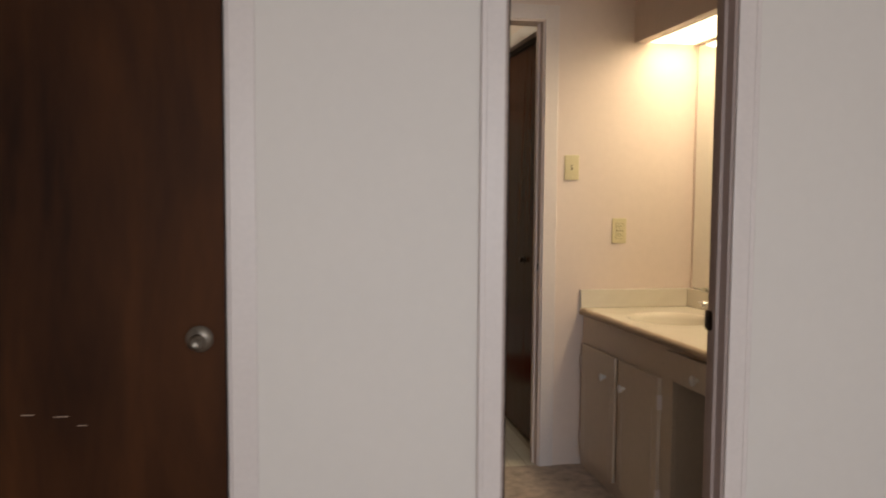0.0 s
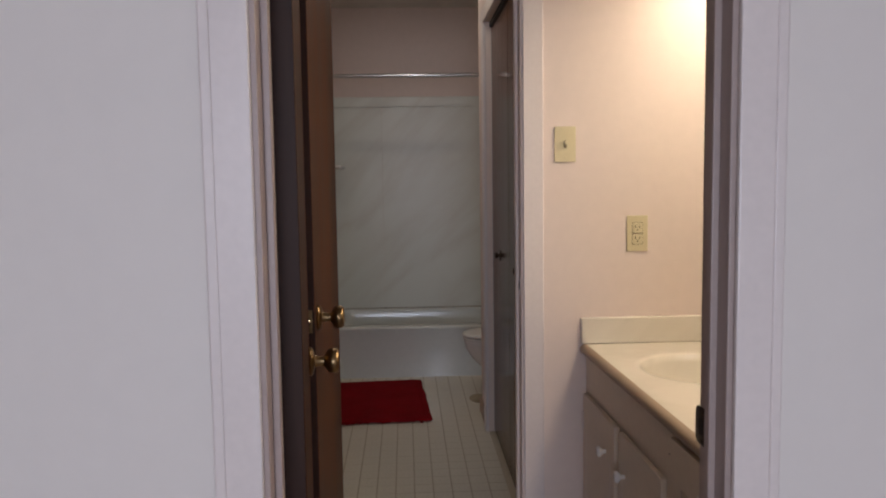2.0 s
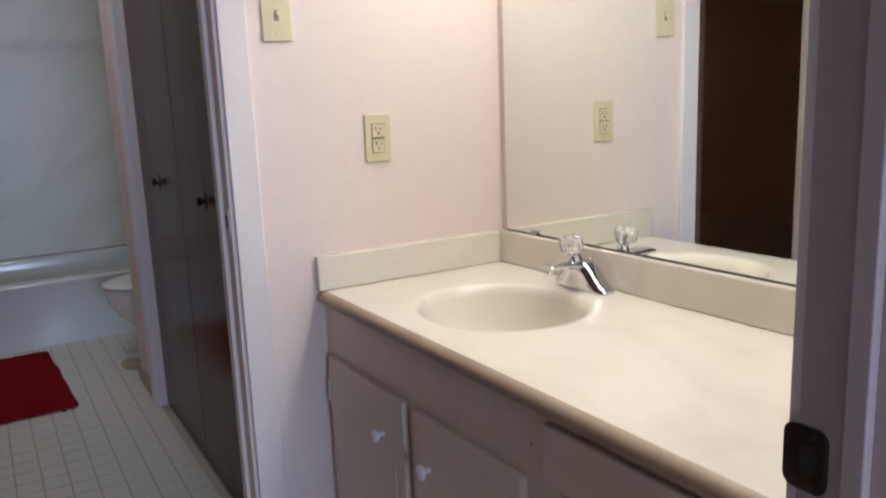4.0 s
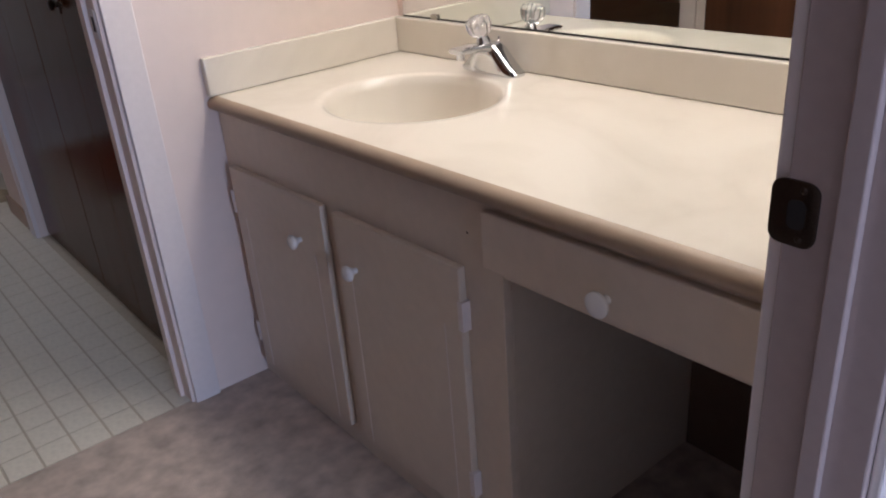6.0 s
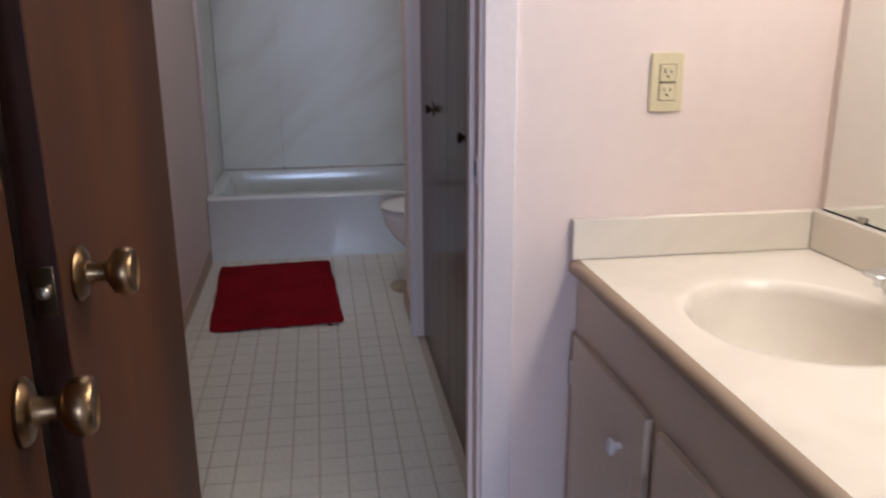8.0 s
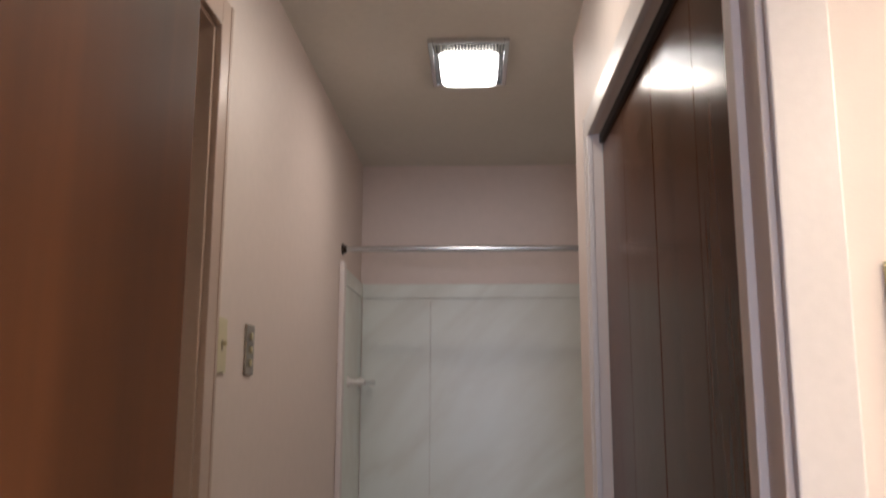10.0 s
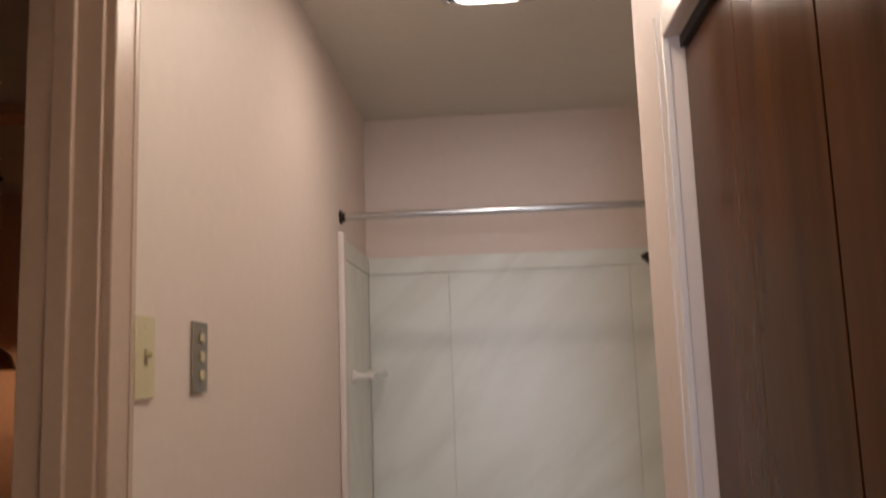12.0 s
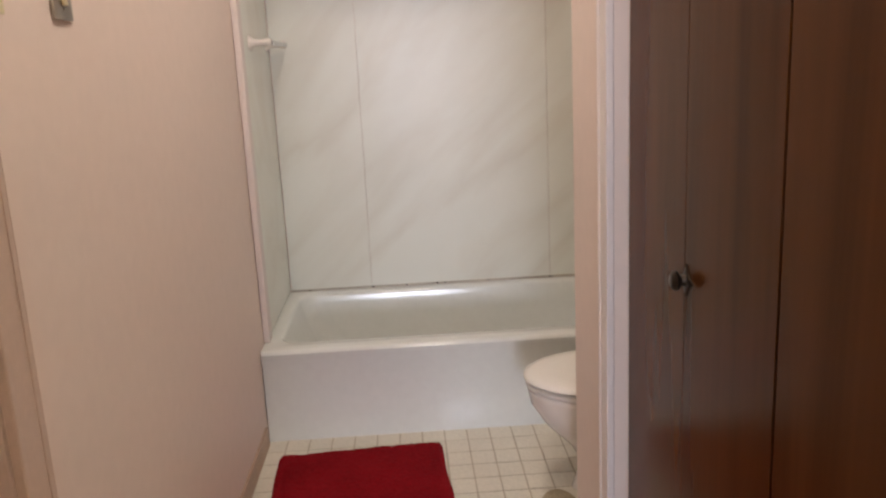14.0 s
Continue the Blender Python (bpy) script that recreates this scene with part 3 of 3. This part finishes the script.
spout = loft([[(x, w * math.copysign(abs(math.cos(t)) ** 0.7, math.cos(t)), z + h * math.copysign(abs(math.sin(t)) ** 0.7, math.sin(t))) for t in (2 * math.pi * k / 24 for k in range(24))] for x, z, w, h in ((0.006, 0.05, 0.03, 0.016), (-0.03, 0.06, 0.027, 0.010), (-0.06, 0.064, 0.025, 0.008), (-0.095, 0.065, 0.023, 0.007), (-0.108, 0.064, 0.021, 0.005))])
part("spout", spout, CHROME, faucet)
aer = part("aerator", lathe([(0, 0), (0.009, 0), (0.009, 0.016), (0, 0.016)], 18), CHROME, faucet)
aer.matrix_local = pose(-0.093, 0, 0.045)
stem = part("handle_stem", lathe([(0, 0.062), (0.02, 0.062), (0.017, 0.072), (0.012, 0.082), (0, 0.082)], 20), CHROME, faucet)
rings = []
for r, h in ((0.014, 0.08), (0.022, 0.086), (0.03, 0.099), (0.032, 0.113), (0.027, 0.124), (0.015, 0.129)):
    rings.append([(r * (1 + 0.09 * (k % 2 * 2 - 1)) * math.cos(2 * math.pi * k / 20), r * (1 + 0.09 * (k % 2 * 2 - 1)) * math.sin(2 * math.pi * k / 20), h) for k in range(20)])
handle = part("handle", loft(rings), ACRYLIC, faucet, "faceted clear acrylic knob", smooth=10)
for ob in (stem, handle):
    ob.matrix_local = pose(-0.006, 0.002, 0.016, 0, -17, 0)
    ob.scale = (0.86, 0.86, 0.9)
part("lift_rod", tube([(0.022, 0, 0.02), (0.022, 0, 0.075)], 0.0025, 8), CHROME, faucet)

SOFX, SOFZ = 1.452, 1.988
mirror = thing("wall_mirror", "large frameless wall mirror above the back splash", "mirror")
part("glass", boxes((XR - 0.006, YF1 + 0.03, HV + 0.092, XR - 0.001, YB0 - 0.03, SOFZ - 0.012)), MIRROR, mirror)
part("edge_channel", boxes((XR - 0.0085, YF1 + 0.03, HV + 0.089, XR - 0.001, YB0 - 0.03, HV + 0.0918)), BLACK, mirror, "dark tarnished lower edge")
for cy in (1.9, 2.84):
    part("mirror_clip", boxes((XR - 0.012, cy - 0.012, HV + 0.0885, XR - 0.0062, cy + 0.012, HV + 0.101), bevel=0.001), NICKEL, mirror)

soffit = thing("light_soffit", "pink painted soffit box with a lit diffuser panel", "ceiling light")
part("box", boxes((SOFX, YF1 + 0.001, SOFZ, SOFX + 0.02, YB0 - 0.001, ZC - 0.001), (SOFX + 0.02, YF1 + 0.001, SOFZ, SOFX + 0.06, YB0 - 0.001, SOFZ + 0.02), (XR - 0.02, YF1 + 0.001, SOFZ, XR - 0.001, YB0 - 0.001, SOFZ + 0.02)), WALL, soffit)
part("diffuser", boxes((SOFX + 0.0605, YF1 + 0.003, SOFZ + 0.006, XR - 0.0205, YB0 - 0.003, SOFZ + 0.01)), GLOW_PANEL, soffit, "glowing cream diffuser panel")


# the floor has settled: the vanity rises a little towards the hall
RISE = 0.024


def settle(root):
    for ob in [root] + list(root.children_recursive):
        at_rest = ob.matrix_local == Matrix()
        if ob.type == "MESH" and at_rest:
            for v in ob.data.vertices:
                if v.co.z > 0.04:
                    v.co.z += RISE * (YB0 - v.co.y)
        elif not at_rest and (ob.parent is None or ob.parent.matrix_local == Matrix()):
            ob.location.z += RISE * (YB0 - ob.location.y)


for root in (vanity, apron, counter, faucet, mirror):
    settle(root)


# ---------------- plates ----------------
def plate(name, label, m, w, h, mat, kind):
    """A wall plate in the xz plane, facing -y."""
    p = thing(name, label, "switch plate" if kind != "outlet" else "outlet", m)
    part("plate", boxes((-w / 2, -0.006, -h / 2, w / 2, 0, h / 2), bevel=0.0025), mat, p)
    for sz in (-h * (0.42 if kind == "outlet" else 0.36), h * (0.42 if kind == "outlet" else 0.36)):
        s = part("screw", lathe([(0, 0), (0.0032, 0), (0.002, 0.001), (0, 0.0012)], 12), mat, p)
        s.matrix_local = pose(0, -0.006, sz, 90)
    if kind == "toggle":
        part("toggle_slot", boxes((-0.005, -0.0068, -0.012, 0.005, -0.006, 0.012)), GAP_IVORY, p)
        part("toggle", boxes((-0.004, -0.018, 0.0, 0.004, -0.0068, 0.009), bevel=0.0015), mat, p)
    if kind == "triple":
        for sz in (-0.034, 0, 0.034):
            part("rocker", boxes((-0.008, -0.012, sz - 0.009, 0.008, -0.006, sz + 0.009), bevel=0.003), IVORY, p, "small ivory rocker")
    if kind == "outlet":
        part("yoke", boxes((-0.0178, -0.0066, -0.0365, 0.0178, -0.0058, 0.0365)), GAP_IVORY, p, "dark gap round the receptacles")
        for sz in (-0.0185, 0.0185):
            face = part("receptacle", boxes((-0.0165, -0.0085, sz - 0.0165, 0.0165, -0.006, sz + 0.0165), bevel=0.0025), mat, p)
            part("socket_slots", boxes((-0.0075, -0.0091, sz, -0.0055, -0.0085, sz + 0.009), (0.0055, -0.0091, sz, 0.0075, -0.0085, sz + 0.007), (-0.0022, -0.0091, sz - 0.009, 0.0022, -0.0085, sz - 0.0045)), BLACK, face)
    return p


plate("light_switch", "ivory plastic toggle switch plate on the pink wall", pose(1.156, YB0 - 0.0005, 1.408), 0.07, 0.115, IVORY, "toggle")
plate("outlet", "ivory grounded outlet plate above the counter", pose(1.395, YB0 - 0.0005, 1.114), 0.07, 0.118, IVORY, "outlet")
plate("light_switch", "ivory plastic toggle switch plate beside the doorway", pose(XL + 0.0005, 4.066, 1.44, 0, 0, 90), 0.075, 0.13, IVORY, "toggle")
plate("fan_switch", "tarnished steel plate with three small rockers", pose(XL + 0.0005, 4.31, 1.442, 0, 0, 90), 0.075, 0.13, STEELPLATE, "triple")

# ---------------- bath ----------------
TX0, TX1, TH = XL + 0.003, XR - 0.14, 0.335
tub = thing("bathtub", "white enamelled built-in bathtub with an apron front", "bathtub")


y0, y1 = TUB_Y, YE - 0.012
part("apron", loft([rrect(TX0, y0, TX1, y1, 0.004, 0), rrect(TX0, y0, TX1, y1, 0.004, 0.05), rrect(TX0, y0 + 0.0035, TX1, y1, 0.004, 0.066), rrect(TX0, y0 + 0.003, TX1, y1, 0.004, TH - 0.05), rrect(TX0, y0 - 0.004, TX1, y1, 0.004, TH - 0.03), rrect(TX0, y0 - 0.006, TX1, y1, 0.006, TH - 0.0125)], False), ENAMEL, tub, smooth=50)
part("basin", loft([rrect(TX0, y0 - 0.006, TX1, y1, 0.006, TH - 0.012), rrect(TX0, y0, TX1, y1, 0.008, TH - 0.002), rrect(TX0 + 0.01, y0 + 0.012, TX1 - 0.01, y1 - 0.008, 0.01, TH), rrect(TX0 + 0.048, y0 + 0.078, TX1 - 0.05, y1 - 0.045, 0.07, TH), rrect(TX0 + 0.056, y0 + 0.086, TX1 - 0.058, y1 - 0.053, 0.075, TH - 0.005), rrect(TX0 + 0.06, y0 + 0.09, TX1 - 0.062, y1 - 0.057, 0.078, TH - 0.016), rrect(TX0 + 0.085, y0 + 0.1, TX1 - 0.08, y1 - 0.0575, 0.085, TH - 0.1), rrect(TX0 + 0.14, y0 + 0.118, TX1 - 0.12, y1 - 0.059, 0.1, 0.11), rrect(TX0 + 0.165, y0 + 0.135, TX1 - 0.15, y1 - 0.08, 0.1, 0.08), rrect(TX0 + 0.2, y0 + 0.17, TX1 - 0.24, y1 - 0.15, 0.1, 0.06)], False), ENAMEL, tub, smooth=50)
part("basin_floor", loft([rrect(TX0 + 0.2, y0 + 0.17, TX1 - 0.24, y1 - 0.15, 0.1, 0.0595), rrect(TX0 + 0.22, y0 + 0.19, TX1 - 0.26, y1 - 0.17, 0.09, 0.058)]), ENAMEL, tub)
tub_drain = part("drain", lathe([(0, 0.002), (0.02, 0.003), (0.026, 0.001), (0.027, 0)], 20), CHROME, tub)
tub_drain.matrix_local = pose(TX1 - 0.4, (y0 + y1) / 2, 0.0597)
tub_over = part("overflow_plate", lathe([(0, 0.006), (0.03, 0.005), (0.034, 0)], 24), CHROME, tub)
tub_over.matrix_local = pose(TX1 - 0.115, (y0 + y1) / 2, TH - 0.1, 0, -80, 0)

surr = thing("tub_surround", "pale grey-green marbled tub surround panels", "tub surround", kind="structure")
ZS = 1.81
SEAM1, SEAM2 = 0.472, 1.255
yb = YE - 0.001
for a, b in ((XL + 0.012, SEAM1 - 0.0006), (SEAM1 + 0.0006, SEAM2 - 0.001), (SEAM2 + 0.001, XR - 0.012)):
    part("panel", boxes((a, yb - 0.008, TH + 0.002, b, yb, ZS), bevel=0.0008), SURROUND, surr)
part("cap_strip", boxes((XL + 0.012, yb - 0.014, ZS + 0.0005, XR - 0.012, yb, ZS + 0.075), bevel=0.004), SURROUND, surr)
part("panel", boxes((XL + 0.001, TUB_Y + 0.146, TH + 0.002, XL + 0.009, yb - 0.009, ZS), bevel=0.0015), SURROUND, surr)
part("cap_strip", boxes((XL + 0.001, TUB_Y + 0.146, ZS + 0.0005, XL + 0.015, yb - 0.015, ZS + 0.075), bevel=0.004), SURROUND, surr)
part("edge_strip", boxes((XL + 0.001, TUB_Y + 0.09, TH + 0.001, XL + 0.024, TUB_Y + 0.1455, ZS + 0.09), bevel=0.005), TRIM, surr, "rounded white edge strip")
part("panel", boxes((XR - 0.009, TUB_Y + 0.146, TH + 0.002, XR - 0.001, yb - 0.009, ZS), bevel=0.0015), SURROUND, surr)
part("sealant_bead", boxes((XL + 0.012, yb - 0.014, TH - 0.002, XR - 0.012, yb - 0.0085, TH + 0.006)), SEALANT, surr, "dirty sealant line with dark specks")

for k, (sx, sr) in enumerate(((SEAM1 + 0.002, 0.007), (0.62, 0.004), (0.755, 0.005), (0.79, 0.004), (0.98, 0.004), (SEAM2, 0.006), (0.2, 0.003))):
    part("mildew_speck", boxes((sx - sr, yb - 0.0148, TH + 0.001, sx + sr, yb - 0.0135, TH + 0.003 + sr * 0.7), bevel=0.0005), BLACK, surr)
rod = thing("shower_rod", "dull steel shower curtain rod over the tub", "shower rod")
RY, RZ = 5.774, 1.964
part("bar", tube([(XL + 0.004, RY, RZ), (XR - 0.004, RY, RZ)], 0.0125, 16), RODMETAL, rod)
for ex, r in ((XL + 0.001, 90), (XR - 0.001, -90)):
    f = part("flange", lathe([(0, 0), (0.026, 0), (0.026, 0.006), (0.017, 0.009), (0.017, 0.02), (0, 0.02)], 20), BRONZE, rod)
    f.matrix_local = pose(ex, RY, RZ, 0, r, 0)

tbar = thing("towel_bar", "white ceramic towel bar posts on the surround", "towel bar")
for ty in (5.95, 6.32):
    p = part("post", lathe([(0, 0), (0.028, 0), (0.026, 0.006), (0.014, 0.014), (0.0105, 0.03), (0.0105, 0.05), (0.014, 0.058), (0.0155, 0.068), (0.013, 0.078), (0, 0.081)], 20), CHINA, tbar)
    p.matrix_local = pose(XL + 0.0095, ty, 1.378, 0, 90, 0)
part("bar", tube([(XL + 0.086, 5.95, 1.376), (XL + 0.086, 6.32, 1.376)], 0.009, 14), RODMETAL, tbar)

shower = thing("wall_shower", "dark chrome shower sprayer on a long bent arm", "shower")
part("arm", tube([(XR - 0.01, 6.15, 1.90), (XR - 0.2, 6.15, 1.915), (XR - 0.33, 6.15, 1.90), (1.325, 6.15, 1.84)], 0.009, 12), RODMETAL, shower)
h = part("spray_cone", lathe([(0, 0), (0.012, 0), (0.014, 0.02), (0.03, 0.045), (0.034, 0.06), (0.03, 0.064), (0, 0.064)], 22), BRONZE, shower)
h.matrix_local = pose(1.33, 6.15, 1.845, 0, -140, 0)

# toilet, facing -x
toilet = thing("toilet", "white china toilet with its seat lid closed", "toilet", pose(0.008, 5.17, 0))


def egg(x_tip, x_back, half, z, n=36):
    out = []
    cx = (x_tip + x_back) / 2 + 0.04
    for k in range(n):
        t = 2 * math.pi * k / n
        c, s = math.cos(t), math.sin(t)
        lx = (x_back - cx) if c > 0 else (cx - x_tip)
        out.append((cx + lx * math.copysign(abs(c) ** 0.9, c), half * s, z * 0.91))
    return out


part("bowl", loft([egg(1.09, 1.62, 0.095, 0), egg(1.10, 1.61, 0.09, 0.03), egg(1.12, 1.6, 0.085, 0.1), egg(1.085, 1.58, 0.105, 0.16), egg(1.012, 1.55, 0.152, 0.24), egg(0.972, 1.52, 0.18, 0.31), egg(0.965, 1.5, 0.185, 0.35), egg(0.962, 1.5, 0.186, 0.362), egg(0.97, 1.5, 0.18, 0.37)]), CHINA, toilet, smooth=60)
part("seat", loft([egg(0.962, 1.46, 0.184, 0.372), egg(0.957, 1.46, 0.187, 0.378), egg(0.957, 1.46, 0.187, 0.384), egg(0.967, 1.46, 0.178, 0.3885)]), SEAT, toilet, smooth=60)
part("lid", loft([egg(0.957, 1.47, 0.186, 0.395), egg(0.952, 1.47, 0.19, 0.4), egg(0.954, 1.47, 0.188, 0.408), egg(0.975, 1.45, 0.172, 0.415), egg(1.02, 1.42, 0.13, 0.418)]), SEAT, toilet, smooth=60)
part("tank", boxes((1.53, -0.22, 0.338, XR - 0.01, 0.22, 0.70), bevel=0.02, seg=3), CHINA, toilet)
part("tank_lid", boxes((1.515, -0.235, 0.702, XR - 0.006, 0.235, 0.735), bevel=0.01, seg=3), CHINA, toilet)
part("flush_lever", boxes((1.512, 0.1, 0.63, 1.529, 0.18, 0.645), bevel=0.003), CHROME, toilet)

# mat
mbm = bmesh.new()
bmesh.ops.create_grid(mbm, x_segments=70, y_segments=110, size=0.5)
for v in mbm.verts:
    x, y = v.co.x, v.co.y
    e = min(0.5 - abs(x), 0.5 - abs(y))
    px, py = x * 0.55, y * 0.9
    cx, cy = abs(px) - 0.235, abs(py) - 0.41
    if cx > 0 and cy > 0 and math.hypot(cx, cy) > 0.04:
        q = 0.04 / math.hypot(cx, cy)
        px, py = math.copysign(0.235 + cx * q, px), math.copysign(0.41 + cy * q, py)
    rim = min(0.275 - abs(px), 0.45 - abs(py))
    hem = -0.005 if 0.022 < rim < 0.034 else 0.0
    v.co = (px + 0.006 * noise.noise((y * 5, 1, 0)), py + 0.008 * noise.noise((x * 5, 7, 0)), 0.012 * min(1, e * 25) + 0.004 * noise.noise((x * 9, y * 9, 3)) + 0.003 * random.random() + 0.005 + hem)
mat_ob = part("bath_mat", mbm, MAT, smooth=180)
mat_ob.matrix_world = pose(0.464, 5.056, 0, 0, 0, 3)
part("care_tag", boxes((0.205, -0.462, 0.002, 0.222, -0.44, 0.004)), MAT, mat_ob)
tagged(mat_ob, "deep red plush bath mat on the vinyl floor", "bath mat")

# ---------------- closet ----------------
closet = thing("bifold_doors", "closed dark brown bifold closet doors with small knobs", "closet door")
n = 4
pw = (CY1 - CY0 - 0.006) / n
for k in range(n):
    a = CY0 + 0.003 + k * pw
    lo, hi = (0.0008, 0.003) if k % 2 else (0.003, 0.0008)
    part("door_panel", boxes((CX + 0.028, a + lo, 0.012, CX + 0.056, a + pw - hi, ZD - 0.01), bevel=0.0007, seg=1), BIFOLDWOOD, closet)


def rosette(z, s):
    return [(s * (0.027 if k % 4 == 0 else 0.017 if k % 2 else 0.013) * math.cos(math.pi * k / 8), s * (0.034 if k % 8 == 4 else 0.024 if k % 8 == 0 else 0.017) * math.sin(math.pi * k / 8) * 1.0, z) for k in range(16)]


for ky in (3.468, 4.1):
    kb = part("knob", lathe([(0, 0.003), (0.009, 0.003), (0.008, 0.006), (0.007, 0.010), (0.014, 0.015), (0.016, 0.02), (0.011, 0.025), (0, 0.026)], 20), BRONZE, closet, "small dark bronze knob")
    kb.matrix_local = pose(CX + 0.028, ky, 0.94, 0, -90, 0)
    back = part("backplate", loft([rosette(0, 0.95), rosette(0.002, 0.95), rosette(0.0034, 0.8)]), BRONZE, kb, "pointed dark bronze backplate", smooth=30)
part("header_track", boxes((CX + 0.02, CY0 + 0.001, ZD - 0.006, CX + 0.07, CY1 - 0.001, ZD + 0.019)), BLACK, closet)
casing_x("trim_closet", CY0 + 0.004, CY1, ZD + 0.02, CX, -1, w=0.062)
structure("baseboard", boxes((CX - 0.012, CY1 + 0.064, 0, CX, CY2 + 0.012, 0.075), (CX - 0.012, CY2, 0, XR - 0.3, CY2 + 0.012, 0.075), bevel=0.003), BASEWOOD, "scuffed brown vinyl baseboard", "baseboard")
structure("baseboard_left", boxes((XL, LY1 + 0.06, 0, XL + 0.01, TUB_Y - 0.03, 0.07), bevel=0.003), BASEWOOD, "scuffed brown baseboard along the bath wall", "baseboard")

# ---------------- ceiling lights ----------------
dome = thing("dome_light", "round frosted glass ceiling light, switched on", "ceiling light", pose(0.67, 3.97, 0))
part("glass_dome", lathe([(0.15, ZC - 0.022), (0.148, ZC - 0.04), (0.13, ZC - 0.065), (0.09, ZC - 0.085), (0.045, ZC - 0.094), (0, ZC - 0.096)], 40), GLOW_DOME, dome, "glowing frosted glass")
part("base_ring", lathe([(0, ZC - 0.001), (0.16, ZC - 0.001), (0.16, ZC - 0.018), (0.152, ZC - 0.0215), (0, ZC - 0.0215)], 40), WHITEPLASTIC, dome)

fan = thing("fan_light", "square chrome exhaust fan light, switched on", "exhaust fan", pose(0.686, 4.99, ZC - 0.001))
FW, FH = 0.14, 0.205
part("frame", boxes((-FW, -FH, -0.018, -FW + 0.016, FH, 0), (FW - 0.016, -FH, -0.018, FW, FH, 0), (-FW + 0.016, -FH, -0.018, FW - 0.016, -FH + 0.016, 0), (-FW + 0.016, FH - 0.016, -0.018, FW - 0.016, FH, 0), bevel=0.002), CHROME, fan, "shiny chrome frame")
part("grille_plate", boxes((-FW + 0.016, -FH + 0.016, -0.004, FW - 0.016, -FH + 0.11, 0)), BLACK, fan)
for k in range(22):
    gx = -FW + 0.024 + k * (2 * FW - 0.048) / 21
    part("slat", boxes((gx - 0.003, -FH + 0.02, -0.012, gx + 0.003, -FH + 0.105, -0.004)), NICKEL, fan)
lens = loft([rrect(-0.106, -FH + 0.115, 0.106, FH - 0.03, 0.03, -0.004), rrect(-0.103, -FH + 0.118, 0.103, FH - 0.032, 0.03, -0.025), rrect(-0.092, -FH + 0.13, 0.092, FH - 0.044, 0.03, -0.036), rrect(-0.06, -FH + 0.16, 0.06, FH - 0.06, 0.02, -0.04)])
part("lens_tray", boxes((-FW + 0.016, -FH + 0.1105, -0.004, FW - 0.016, FH - 0.016, 0)), BLACK, fan)
part("lens", lens, GLOW_FAN, fan, "glowing ribbed lens")

# ---------------- hanging lamp in the side room ----------------
chain = thing("hanging_lamp", "dark bronze swag lamp canopy with a link chain", "ceiling lamp", pose(-2.08, 7.08, ZC - 0.001))
part("canopy", lathe([(0, 0), (0.065, 0), (0.068, -0.01), (0.06, -0.022), (0.02, -0.034), (0.008, -0.045), (0, -0.045)], 24), BRONZE, chain)
link = lambda z, turn: tube([Matrix.Rotation(turn, 3, "Z") @ Vector((0.011 * math.cos(t), 0, z + 0.02 * math.sin(t))) for t in (2 * math.pi * k / 14 for k in range(15))], 0.0028, 6)
for k in range(24):
    part("chain_link", link(-0.062 - k * 0.034, math.pi / 2 * (k % 2)), BRONZE, chain)
part("shade", lathe([(0.02, -0.9), (0.06, -0.91), (0.14, -0.98), (0.17, -1.06), (0.165, -1.06), (0.13, -0.985), (0.05, -0.92), (0.02, -0.91)], 28), BRASS, chain)
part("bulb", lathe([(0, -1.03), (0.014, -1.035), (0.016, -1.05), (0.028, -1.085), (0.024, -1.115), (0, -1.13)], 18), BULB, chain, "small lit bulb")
structure("ceiling_beam", boxes((-2.58, 5.9, ZC - 0.05, XL - 0.116, 6.05, ZC - 0.0005), bevel=0.004), DIMWALL, "shallow painted beam across the dim ceiling", "beam")

# ---------------- vinyl tiles ----------------
TX, TY = 0.079, 0.09
tile_me = bpy.data.meshes.new("tile")
tb = boxes((0.0028, 0.0018, -0.0025, TX - 0.0028, TY - 0.0018, 0.0), bevel=0.001, seg=1)
tb.to_mesh(tile_me)
tb.free()
tile_me.materials.append(VINYL)
rest = bmesh.new()
for r in range(int((TUB_Y - YB0 - 0.012) / TY) + 1):
    for c in range(-8, 22):
        x, y = 0.02 + c * TX, YB0 + 0.013 + r * TY
        if x + TX > XR or (x > CX and y < CY2) or y + TY > TUB_Y + 0.05:
            continue
        if 0.24 < x < CX - 0.05 and y < 5.1:
            ob = new("tile", tile_me)
            ob.parent = lino
            ob.location = (x, y, 0)
        else:
            box(rest, x + 0.0028, y + 0.0018, -0.002, x + TX - 0.0028, y + TY - 0.0018, 0.0)
far = part("tiles_beyond", rest, VINYL, lino)
tagged(far, kind="stuff")
# irregular brown patch lying just above the vinyl
patch_mesh = bmesh.new()
spots = [patch_mesh.verts.new((1.045 + 0.055 * math.cos(2 * math.pi * k / 24) * (1 + 0.25 * noise.noise((k, 2, 0))), 5.06 + 0.1 * math.sin(2 * math.pi * k / 24) * (1 + 0.25 * noise.noise((k, 5, 1))), 0.0012)) for k in range(24)]
patch_mesh.faces.new(spots)
part("floor_stain", patch_mesh, FLOOR_PATCH, lino, "irregular brown patch beside the toilet")
